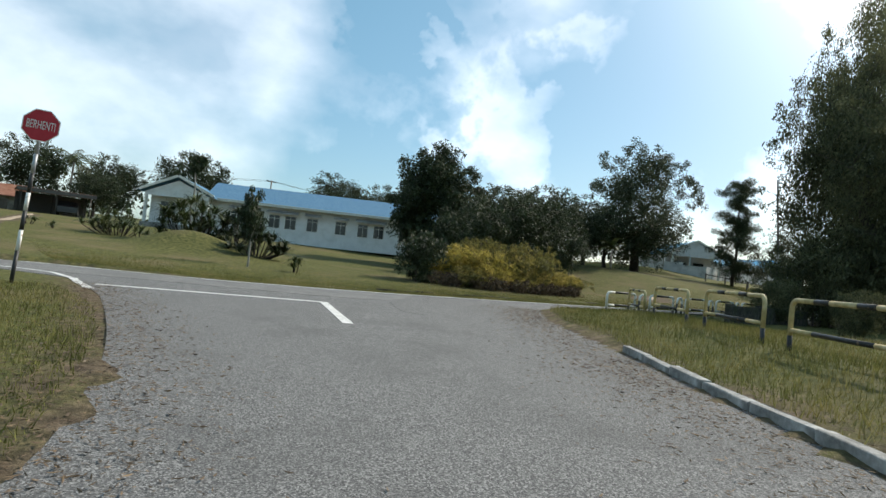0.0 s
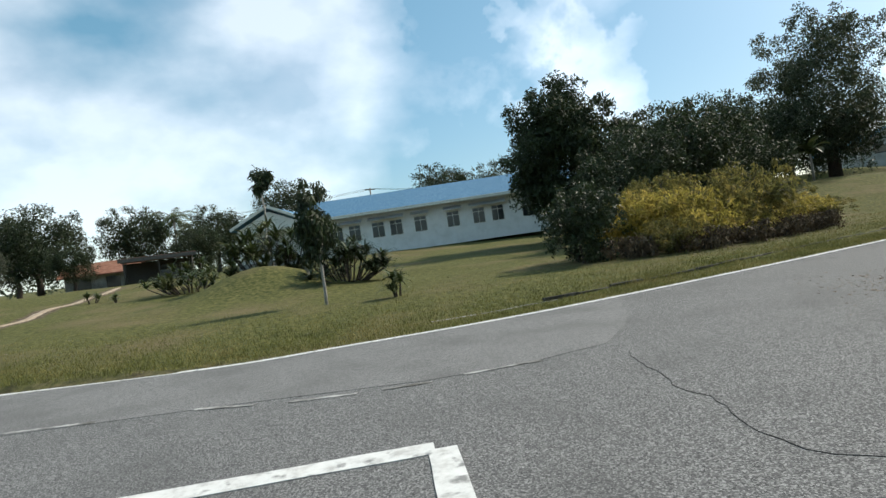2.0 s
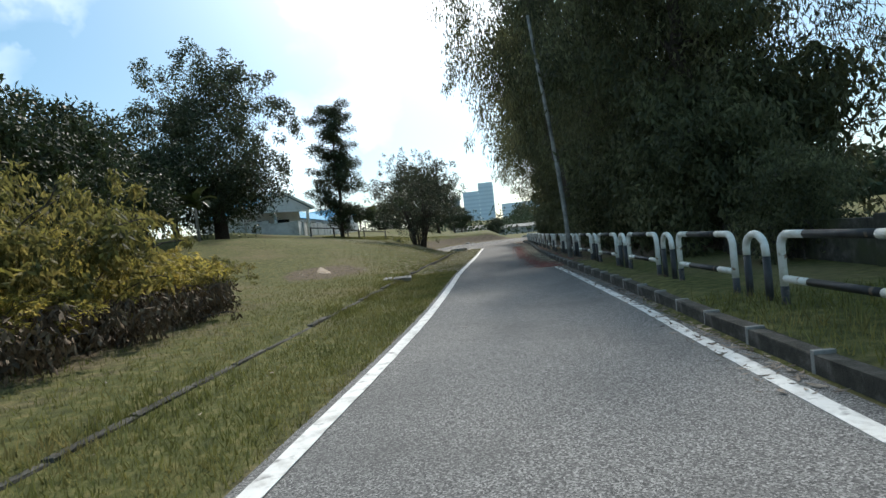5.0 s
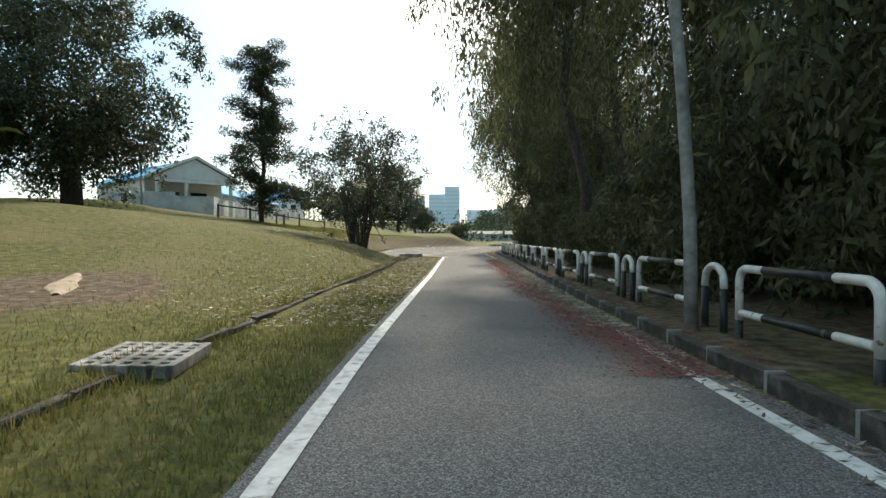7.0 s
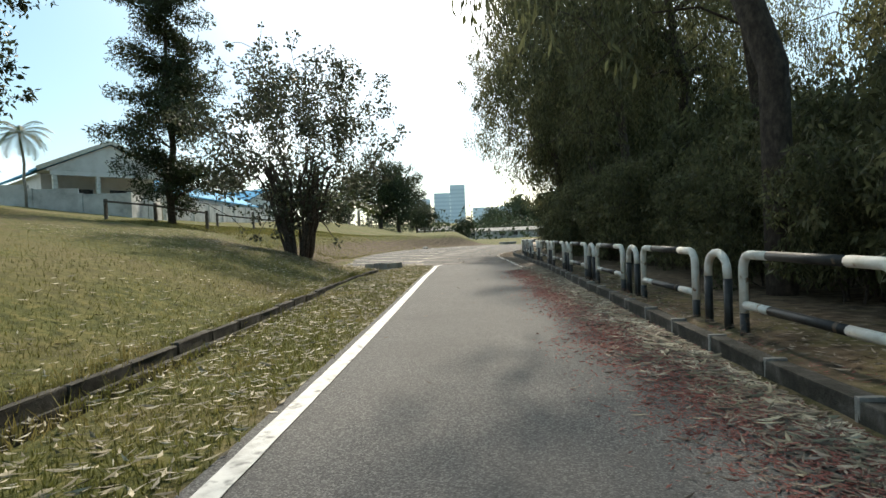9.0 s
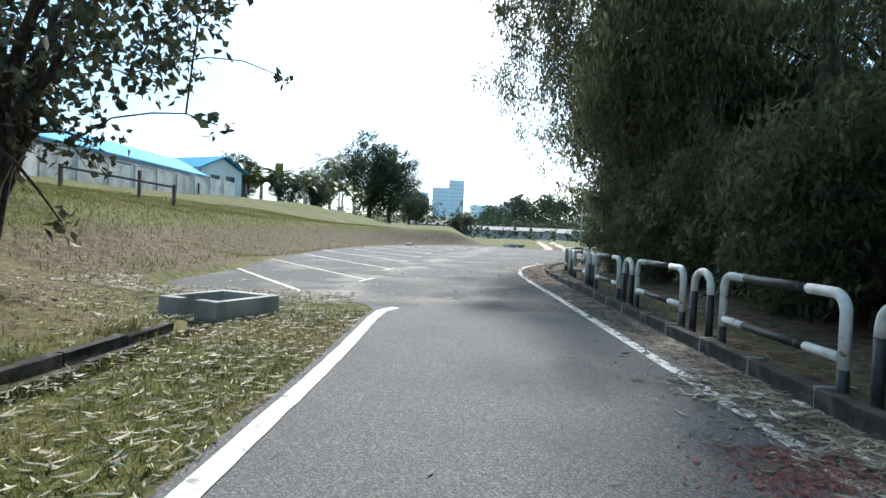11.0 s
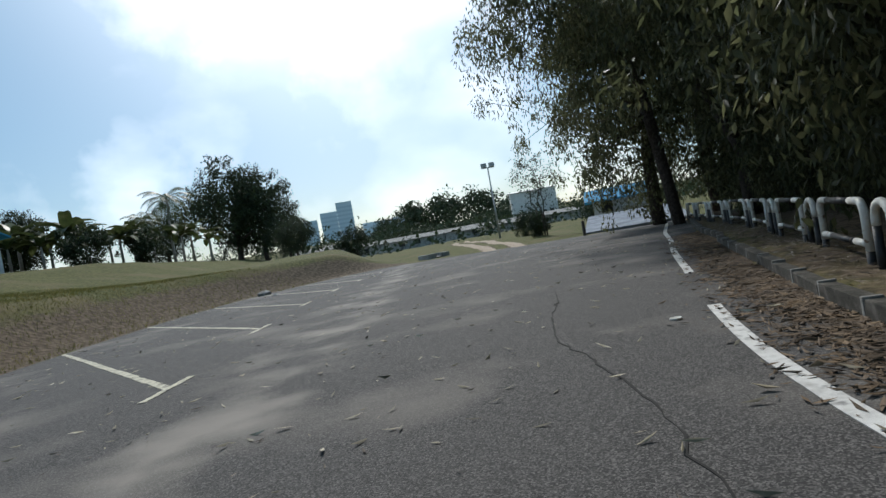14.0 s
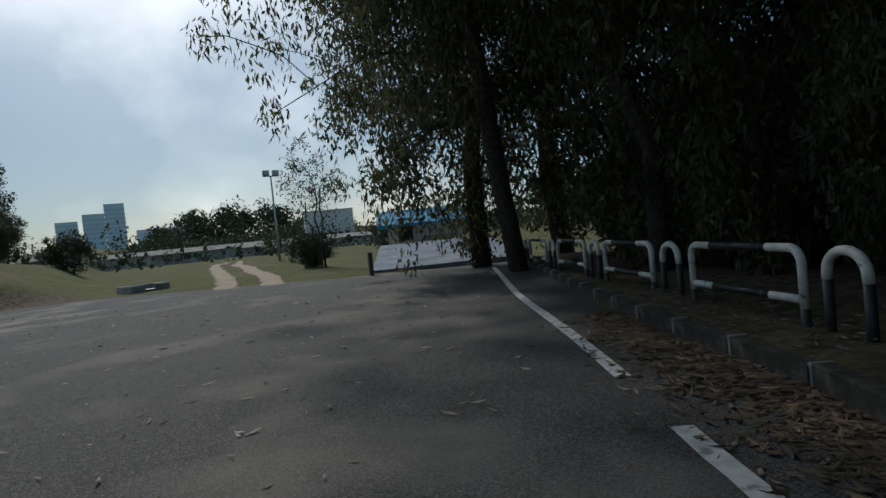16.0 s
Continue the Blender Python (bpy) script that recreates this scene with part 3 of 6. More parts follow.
def soil_value(px, py):
    """How bare the ground is, from 0 (grass) to 1."""
    v = np.zeros(px.shape)

    def put(w):
        np.maximum(v, w, out=v)
    put(0.75 * np.exp(-(((px + 6.6) / 3.2) ** 2 + ((py + 4.4) / 6.0) ** 2)))
    put(1.0 * smoothstep(1.6 - np.hypot((px + 5.2) / 1.2, (py - 8.4) / 1.5)))
    put(0.75 * np.exp(-(((px + 5.0) / 2.6) ** 2 + ((py - 31.0) / 3.5) ** 2)))
    put(0.5 * np.exp(-(((px + 14) / 6) ** 2 + ((py - 27) / 6) ** 2)))
    put(0.95 * smoothstep((0.75 - poly_dist(px, py, np.array(LAWN_TRACK))[0]) / 0.5))
    d = poly_dist(px, py, END_TRACK)[0]
    put(1.0 * smoothstep((0.55 - np.abs(d - 0.75)) / 0.35))
    db, sb = poly_dist(px, py, LOT_EDGE)
    put(np.where((sb > 0) & (py > 34.3) & (px < 6), (0.62 + 0.15 * smoothstep((py - 50) / 8)) * smoothstep((1.9 - np.abs(db - 1.0)) / 0.9), 0))
    put(0.55 * smoothstep((0.9 - poly_dist(px, py, SIDE_LEFT)[0]) / 0.8))
    put(0.6 * smoothstep((0.5 - poly_dist(px, py, SIDE_KERB)[0]) / 0.4))
    put(0.45 * smoothstep((0.45 - poly_dist(px, py, LEFT_LINE)[0]) / 0.4))
    dr, sr = poly_dist(px, py, RAIL_LINE)
    put(np.where((sr < 0) & (py > 3), 0.75 * smoothstep(dr / 1.2) * smoothstep((16 - dr) / 6), 0))
    put(np.where(py > 4, 0.55 * smoothstep((0.9 - dr) / 0.5), 0))
    return v


def build_ground():
    def axis(lo, hi, step, far):
        mid = list(np.arange(lo, hi + 1e-6, step))
        a, s = [], step
        v = lo
        while v > -far:
            s *= 1.35
            v -= s
            a.append(v)
        b, s, v = [], step, hi
        while v < far:
            s *= 1.35
            v += s
            b.append(v)
        return np.array(a[::-1] + mid + b)
    xs, ys = axis(-30, 22, 0.3, 3000), axis(-36, 82, 0.36, 3000)
    gx, gy = np.meshgrid(xs, ys)
    gz = ground_height(gx.ravel(), gy.ravel())
    v = np.stack([gx.ravel(), gy.ravel(), gz], 1)
    nx = len(xs)
    i = (np.arange(len(ys) - 1)[:, None] * nx + np.arange(nx - 1)[None]).ravel()
    f = np.stack([i, i + 1, i + nx + 1, i + nx], 1)
    me = mesh_from("ground", v, f.tolist(), GRASS)
    me.attributes.new("soil", "FLOAT", "POINT").data.foreach_set("value", soil_value(gx.ravel(), gy.ravel()).astype(np.float32))
    for p in me.polygons:
        p.use_smooth = True
    tagged(link("ground", me), "uneven mown grass with dry brown patches", "ground", kind="structure")


build_ground()


def flat_poly(name, outline, z, mat, label, category, depth=0.12):
    bm = bmesh.new()
    vs = [bm.verts.new((x, y, z)) for x, y in outline]
    f = bm.faces.new(vs)
    f.normal_update()
    if f.normal.z < 0:
        f.normal_flip()
    ret = bmesh.ops.extrude_face_region(bm, geom=[f])
    low = [g for g in ret["geom"] if isinstance(g, bmesh.types.BMVert)]
    for v in low:
        v.co.z -= depth
    bmesh.ops.recalc_face_normals(bm, faces=bm.faces[:])
    bmesh.ops.triangulate(bm, faces=[q for q in bm.faces if len(q.verts) > 4])
    return tagged(part(name, bm, mat, None), label, category, kind="structure")


SPLIT = 33.6
road_left = [p - (0.14, 0) for p in LEFT_LINE if p[1] < SPLIT]
road_right = [p for p in KERB_LINE if p[1] < SPLIT]
main_outline = road_left + [(0.22, 33.2), (0.1, SPLIT), (3.79, SPLIT)] + road_right[::-1] + list(SIDE_KERB[1:]) + list(SIDE_LEFT[::-1]) + [(-3.9, -26.4), (-23.3, -55.5)]
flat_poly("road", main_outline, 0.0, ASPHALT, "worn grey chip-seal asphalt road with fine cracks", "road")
lot_outline = [(0.1, SPLIT)] + [p for p in LOT_EDGE if p[1] > SPLIT + 0.05] + [p for p in KERB_LINE[::-1] if p[1] > SPLIT + 0.05] + [(3.79, SPLIT)]
flat_poly("car_park", lot_outline, -0.002, ASPHALT_LOT, "dark stained asphalt car park with dusty patches", "car park")


strip = [p + (0.08, 0) for p in LEFT_LINE if -33 < p[1] < -14.6] + [(-0.95, -15.2), (-0.1, -16.0), (0.6, -16.8), (1.15, -17.7), (1.05, -18.6), (0.7, -19.5), (-0.36, -21.0), (-2.0, -23.6), (-3.6, -26.3), (-6.6, -30.9)]
flat_poly("road_strip", strip, 0.004, ASPHALT_SMOOTH, "strip of older smoother grey asphalt across the junction", "road", 0.004)


def ribbon(name, poly, width, z, mat, label, category="road marking", jitter=0.0):
    """A painted band along a line of points, a few millimetres thick."""
    p = np.array(poly, float)
    d = np.gradient(p, axis=0)
    d /= np.hypot(*d.T)[:, None]
    n = np.stack([-d[:, 1], d[:, 0]], 1)
    rnd = np.random.RandomState(len(p))
    wl, wr = width / 2 * (1 + jitter * rnd.randn(len(p))), width / 2 * (1 + jitter * rnd.randn(len(p)))
    a, b = p + n * wl[:, None], p - n * wr[:, None]
    k = len(p)
    v = [(x, y, z) for x, y in a] + [(x, y, z) for x, y in b] + [(x, y, z - 0.004) for x, y in a] + [(x, y, z - 0.004) for x, y in b]
    f = []
    for i in range(k - 1):
        f += [(i + k, i + k + 1, i + 1, i), (i, i + 1, i + 1 + 2 * k, i + 2 * k), (i + k + 1, i + k, i + 3 * k, i + 3 * k + 1)]
    return tagged(link(name, mesh_from(name, v, f, mat)), label, category, kind="structure")


def fine(poly, step=0.25):
    n = max(2, int(lerp_poly(poly, 1)[1] / step))
    return lerp_poly(poly, n)[0]


ribbon("road_line", fine(LEFT_LINE), 0.13, 0.009, LINE, "worn white edge line on asphalt", jitter=0.03)
ribbon("road_line", fine([(0.31, 32.5), (0.34, 33.1), (0.5, 33.5)], 0.1), 0.14, 0.005, LINE, "worn white edge line on asphalt", jitter=0.03)
ribbon("road_line", fine(RIGHT_LINE[:48]), 0.12, 0.005, LINE, "worn white edge line beside leaf litter", jitter=0.035)
for a, b in ((24.0, 48.6), (50.8, 55.05), (55.85, 66.5)):
    ribbon("road_line", np.array([p for p in fine(RIGHT_LINE, 0.2) if a < p[1] < b]), 0.115, 0.005, LINE, "worn white edge line beside leaf litter", jitter=0.025)
ribbon("road_line", fine(SIDE_LEFT[:9]), 0.14, 0.005, LINE, "broken white edge line at the junction", jitter=0.2)
ribbon("road_line", fine([(-23.3, -55.4), (-3.9, -26.35), (-3.2, -25.2), (-2.3, -24.55), (-0.85, -24.42)]), 0.12, 0.005, LINE, "white edge line of the main road", jitter=0.05)
ribbon("stop_line", fine([(0.55, -24.25), (2.33, -20.35)]), 0.2, 0.006, LINE, "white stop line across the side road", jitter=0.03)
ribbon("centre_line", fine([(2.37, -20.32), (5.75, -21.9)]), 0.17, 0.007, LINE, "white centre line leading to the stop line", jitter=0.03)
# parking bays
BAYS = [((-1.15, 35.0), (-4.1, 40.0)), ((-0.5, 37.9), (-4.5, 44.4)), ((-0.35, 41.7), (-4.68, 49.2)), ((-0.27, 46.1), (-4.65, 53.5)), ((0.03, 50.3), (-4.54, 58.3)), ((0.34, 55.1), (-4.1, 62.8)), ((0.9, 59.6), (-3.0, 67.0)), ((1.65, 63.8), (-1.7, 70.6)), ((2.6, 67.9), (0.0, 73.6)), ((3.74, 71.7), (1.9, 76.0))]
for k, (a, b) in enumerate(BAYS):
    ribbon("bay_line", fine([a, b]), 0.10, 0.003, LINE_YELLOW, "faded cream parking bay line", jitter=0.15)
    if k:
        ribbon("bay_line", fine([(a[0] - 0.10, a[1] - 0.55), (a[0] + 0.10, a[1] + 0.55)], 0.1), 0.085, 0.0045, LINE_YELLOW, "faded cream parking bay end mark", jitter=0.12)


# ---- kerbs, drain and sump ----
def kerb_run(name, poly, piece, w, h, mat, label, base=-0.05, joint=None, sink=(-0.015, 0.01)):
    """A row of kerb stones with open joints, each a piece of its own."""
    total = lerp_poly(poly, 1)[1]
    run = tagged(new(name), label, "kerb", kind="structure")
    protos = []
    for k in range(4):
        bm = box(-piece / 2 + 0.006, -w / 2, base, piece / 2 - 0.006, w / 2, h, 0.012)
        r = random.Random(k)
        for v in bm.verts:
            v.co += Vector((0, r.uniform(-0.006, 0.006), r.uniform(-0.006, 0.006)))
        me = bpy.data.meshes.new("kerb_stone")
        bm.to_mesh(me)
        bm.free()
        me.materials.append(mat)
        protos.append(me)
    s, k = piece / 2, 0
    while s < total:
        p, d = along(poly, s)
        r = random.Random(k)
        link("kerb_stone", protos[k % 4], run, "", pose(p[0], p[1], r.uniform(*sink), 0, r.uniform(-0.6, 0.6), math.degrees(math.atan2(d[1], d[0])) + r.uniform(-0.8, 0.8)))
        if joint:
            link("joint_band", joint, run, "", pose(p[0], p[1], 0.0, 0, 0, math.degrees(math.atan2(d[1], d[0]))) @ Matrix.Translation((piece / 2, 0, 0)))
        s += piece
        k += 1
    return run


bm = box(-0.02, -0.068, -0.04, 0.02, 0.068, 0.152, 0.006)
JOINT = bpy.data.meshes.new("joint_band")
bm.to_mesh(JOINT)
bm.free()
JOINT.materials.append(CONCRETE)
kerb_run("kerb", KERB_LINE, 0.9, 0.13, 0.14, MOSSY, "dark mossy weathered concrete kerb stones beside the rails", joint=JOINT)
kerb_run("kerb", SIDE_KERB[24:], 0.9, 0.12, 0.10, KERB_PAINT, "white-topped worn concrete kerb stones on the corner")
kerb_run("drain_edge", np.array([(-4.3, -22.0), (-3.33, -18.8), (-3.05, -17.6), (-2.75, -16.5), (-2.6, -15.4)]), 0.8, 0.06, 0.025, CONCRETE, "thin flush concrete drain edging in mown grass", sink=(-0.012, 0.0))
kerb_run("drain_edge", np.array([p for p in DRAIN_LINE if p[1] < 5.5]), 0.8, 0.08, 0.075, MOSSY, "low dark concrete drain edging sunk in grass", sink=(-0.035, 0.0))
kerb_run("drain_edge", np.array([p for p in DRAIN_LINE if p[1] > 4.6]), 0.8, 0.09, 0.085, MOSSY, "dark mossy concrete drain edging below the higher grass", sink=(-0.03, 0.0))


d = np.gradient(DRAIN_LINE, axis=0)
d /= np.hypot(*d.T)[:, None]
INNER_LINE = DRAIN_LINE + np.stack([d[:, 1], -d[:, 0]], 1) * 0.21
kerb_run("drain_edge", np.array([p for p in INNER_LINE if p[1] > 8.5]), 0.8, 0.05, 0.02, MOSSY, "thin near lip of the narrow concrete drain", base=-0.16, sink=(-0.02, 0.0))


def build_sump(name, m, label):
    s = thing(name, label, "drain sump", m)
    part("wall", box(-0.75, 0.54, -0.3, 0.75, 0.7, 0.17, 0.015), WALL_GREY, s)
    part("wall", box(-0.75, -0.7, -0.3, -0.2, -0.54, 0.17, 0.015), WALL_GREY, s)
    part("wall", box(0.2, -0.7, -0.3, 0.75, -0.54, 0.17, 0.015), WALL_GREY, s)
    part("wall", box(-0.75, -0.538, -0.3, -0.59, 0.538, 0.17, 0.015), WALL_GREY, s)
    part("wall", box(0.59, -0.538, -0.3, 0.75, 0.538, 0.17, 0.015), WALL_GREY, s)
    part("floor_slab", box(-0.62, -0.58, -0.32, 0.62, 0.58, -0.03), BLACK_PAINT, s, "dark bottom")
    return s


build_sump("drain_sump", pose(-1.5, 32.35, 0.0, 0, 0, -26) @ Matrix.Diagonal((0.62, 0.7, 1.3, 1)), "square open concrete drain sump in the grass")
build_sump("drain_sump", pose(7.6, 79.2, 0.1, 0, 0, 20), "low concrete drain sump at the car park end")


def build_grate(m, label):
    g = thing("drain_grate", label, "drain grate", m)
    part("pit", box(-0.5, -0.6, -0.12, 0.5, 0.6, -0.04), BLACK_PAINT, g, "dark pit under the slab")
    for k in range(6):
        x = -0.55 + k * 0.22
        part("bar", box(x - 0.055, -0.68, -0.05, x + 0.055, 0.68, 0.055, 0.012), CONCRETE, g)
    for k in range(7):
        y = -0.63 + k * 0.21
        part("cross_bar", box(-0.6, y - 0.05, -0.05, 0.6, y + 0.05, 0.05, 0.012), CONCRETE, g)
    return g


build_grate(pose(-2.2, 4.95, 0.07, 0, 2, 6) @ Matrix.Diagonal((0.62, 0.72, 1, 1)), "worn concrete slab with rows of square drain holes")


# ---- railings ----
PIPE = 0.038


def build_railing(length, height, light, group, label):
    """A bent-pipe barrier with a lower rail, banded in two paints."""
    ob = thing("railing", label, "railing", group=group)
    h, r, half = height, 0.13, length / 2
    top_black = half * 0.52
    for s in (-1, 1):
        tube("post", [(s * half, 0, -0.15), (s * half, 0, h * 0.30)], PIPE, BLACK_PAINT, ob)
        bend = [(s * half, 0, h * 0.30), (s * half, 0, h - r)] + [(s * (half - r + r * math.sin(a)), 0, h - r + r * math.cos(a)) for a in np.linspace(math.pi / 2, 0, 7)][1:] + [(s * top_black, 0, h)]
        tube("bend", bend, PIPE, light, ob)
        tube("lower_rail", [(s * (half - PIPE), 0, h * 0.40), (s * top_black, 0, h * 0.40)], PIPE * 0.93, light, ob)
    if light is YELLOW_PAINT:
        for a, b in ((-top_black, -top_black * 0.45), (top_black * 0.45, top_black)):
            tube("top_rail", [(a, 0, h), (b, 0, h)], PIPE, BLACK_PAINT, ob)
        tube("top_rail", [(-top_black * 0.45, 0, h), (top_black * 0.45, 0, h)], PIPE, light, ob)
    else:
        tube("top_rail", [(-top_black, 0, h), (top_black, 0, h)], PIPE, BLACK_PAINT, ob)
    tube("lower_rail", [(-top_black, 0, h * 0.40), (top_black, 0, h * 0.40)], PIPE * 0.93, BLACK_PAINT, ob)
    return ob


def build_hoop(width, height, light, group, label):
    ob = thing("hoop_barrier", label, "hoop barrier", group=group)
    r = width / 2
    for s in (-1, 1):
        tube("post", [(s * r, 0, -0.15), (s * r, 0, height * 0.68)], PIPE, BLACK_PAINT, ob)
    tube("bend", [(-r, 0, height * 0.68)] + [(-r * 0.98 * math.cos(a), 0, height - r * 0.75 + r * 0.75 * math.sin(a)) for a in np.linspace(0, math.pi, 11)] + [(r, 0, height * 0.68)], PIPE, light, ob)
    return ob


RAIL_H = 0.70
rail = build_railing(1.78, RAIL_H, WHITE_PAINT, "railings along the road", "black and white banded pipe railing with chipped paint")
hoop = build_hoop(0.42, RAIL_H, WHITE_PAINT, "hoops between the railings", "black and white pipe hoop between railings")
# stations along the line of the far post of every seventh, sixth and ninth railing
STATIONS = [(0, station(RAIL_LINE, 3.02, -2.8)), (7, station(RAIL_LINE, 3.28, 16.9)), (13, station(RAIL_LINE, 3.95, 33.8)), (22, station(RAIL_LINE, 12.1, 57.2)), (25, station(RAIL_LINE, 15.8, 64.8))]
for k in range(-2, 26):
    far_post = np.interp(k, *zip(*STATIONS)) if k >= 0 else STATIONS[0][1] + 2.82 * k
    for proto, off in ((rail, -0.89), (hoop, 0.51)):
        p, d = along(RAIL_LINE, far_post + off)
        m = pose(p[0], p[1], 0.07 - 0.07 * float(smoothstep((p[1] - 36) / 12)), 0, 0, math.degrees(math.atan2(d[1], d[0])))
        if k == -2:
            proto.matrix_basis = m
        else:
            copy_thing(proto, m)
yrail = build_railing(2.5, 0.76, YELLOW_PAINT, "yellow railings on the corner", "black and yellow banded pipe railing in rough grass")
CORNER = [((12.09, -18.88), (10.29, -17.0)), ((9.81, -16.5), (7.95, -14.54)), ((7.36, -13.93), (5.5, -11.97)), ((4.95, -11.45), (3.45, -9.6))]
for k, (a, b) in enumerate(CORNER):
    x, y = (a[0] + b[0]) / 2, (a[1] + b[1]) / 2
    m = pose(x, y, ground_z(x, y), 0, 0, math.degrees(math.atan2(b[1] - a[1], b[0] - a[0])))
    if k == 0:
        yrail.matrix_basis = m
    else:
        copy_thing(yrail, m)


# ---- stop sign ----
def text_mesh(body, size, depth=0.002):
    cu = bpy.data.curves.new("letters", "FONT")
    cu.body, cu.size, cu.extrude, cu.align_x, cu.align_y = body, size, depth, "CENTER", "CENTER"
    tmp = bpy.data.objects.new("letters", cu)
    scene.collection.objects.link(tmp)
    me = bpy.data.meshes.new_from_object(tmp.evaluated_get(bpy.context.evaluated_depsgraph_get()))
    bpy.data.objects.remove(tmp)
    bpy.data.curves.remove(cu)
    return me


def octagon(r, y0, y1, mat, name, parent, label=""):
    bm = bmesh.new()
    ring = [bm.verts.new((r * math.cos(math.pi / 8 + k * math.pi / 4), y0, r * math.sin(math.pi / 8 + k * math.pi / 4))) for k in range(8)]
    f = bm.faces.new(ring)
    ret = bmesh.ops.extrude_face_region(bm, geom=[f])
    for g in ret["geom"]:
        if isinstance(g, bmesh.types.BMVert):
            g.co.y = y1
    bmesh.ops.recalc_face_normals(bm, faces=bm.faces[:])
    return part(name, bm, mat, parent, label)


def build_sign():
    s = thing("stop_sign", "red octagonal stop sign on a black and white banded pole", "stop sign", pose(1.13, -25.62, 0.03, -3, 2.5, 70))
    bands = [(-0.1, 0.52, BLACK_PAINT), (0.52, 0.87, WHITE_PAINT), (0.87, 1.21, BLACK_PAINT), (1.21, 1.52, WHITE_PAINT), (1.52, 1.86, BLACK_PAINT), (1.86, 2.2, STEEL)]
    for a, b, mat in bands:
        tube("pole", [(0, 0, a), (0, 0, b)], 0.032, mat, s, 12)
    plate = octagon(0.30, 0.034, 0.038, WHITE_PAINT, "plate", s, "white-edged octagonal plate")
    plate.location.z = 2.7
    tube("pole", [(0, 0, 2.2), (0, 0, 2.9)], 0.03, STEEL, s, 12)
    face = octagon(0.282, -0.003, 0.0, RED_PAINT, "face", plate, "red face")
    face.location.y = 0.033
    me = text_mesh("BERHENTI", 0.155)
    me.materials.append(WHITE_PAINT)
    letters = link("lettering", me, plate, "white lettering")
    letters.matrix_basis = pose(0, 0.0285, 0, 90, 0, 0) @ Matrix.Diagonal((0.62, 1.35, 1, 1))
    plate.location.y = -0.036 * 2
    return s


build_sign()


# ---- trees ----
def leaf_arrays(rnd, centres, radii, count, length, width, droop=0.3, flat=1.0):
    """Folded four-cornered leaves round clump centres."""
    w = radii ** 1.7 * (0.35 + 0.65 * rnd.rand(len(radii)))
    c = rnd.choice(len(centres), count, p=w / w.sum())
    d = rnd.randn(count, 3)
    d /= np.linalg.norm(d, axis=1)[:, None]
    pos = centres[c] + d * (radii[c] * rnd.rand(count) ** 0.45)[:, None] * np.array([1, 1, flat])
    ax = rnd.randn(count, 3)
    ax[:, 2] -= droop * 2
    ax /= np.linalg.norm(ax, axis=1)[:, None]
    n = rnd.randn(count, 3)
    side = np.cross(ax, n)
    side /= np.linalg.norm(side, axis=1)[:, None]
    nn = np.cross(side, ax)
    ln = (length * (0.6 + 0.8 * rnd.rand(count)))[:, None]
    wd = (width * (0.6 + 0.8 * rnd.rand(count)))[:, None]
    mid = pos + ax * ln * 0.45
    v = np.stack([pos, mid + side * wd * 0.5 + nn * wd * 0.18, pos + ax * ln, mid - side * wd * 0.5 + nn * wd * 0.18], 1).reshape(-1, 3)
    return v


def leaves_mesh(name, verts, mat):
    n = len(verts) // 4
    me = bpy.data.meshes.new(name)
    me.vertices.add(len(verts))
    me.vertices.foreach_set("co", verts.astype(np.float32).ravel())
    base = np.arange(n)[:, None] * 4
    tri = np.concatenate([base + [0, 1, 2], base + [0, 2, 3]], 1).reshape(-1, 3)
    me.loops.add(len(tri) * 3)
    me.loops.foreach_set("vertex_index", tri.ravel().astype(np.int32))
    me.polygons.add(len(tri))
    me.polygons.foreach_set("loop_start", (np.arange(len(tri)) * 3).astype(np.int32))
    me.polygons.foreach_set("loop_total", np.full(len(tri), 3, np.int32))
    me.materials.append(mat)
    me.update(calc_edges=True)
    return me


def limb(rnd, a, b, r0, r1, n=5, wob=0.12):
    a, b = np.array(a, float), np.array(b, float)
    ln = np.linalg.norm(b - a)
    pts = [a + (b - a) * t + (rnd.randn(3) * wob * ln * 0.25 * math.sin(math.pi * t)) + np.array([0, 0, 0.12 * ln * math.sin(math.pi * t)]) for t in np.linspace(0, 1, n)]
    return pts, list(np.linspace(r0, r1, n))


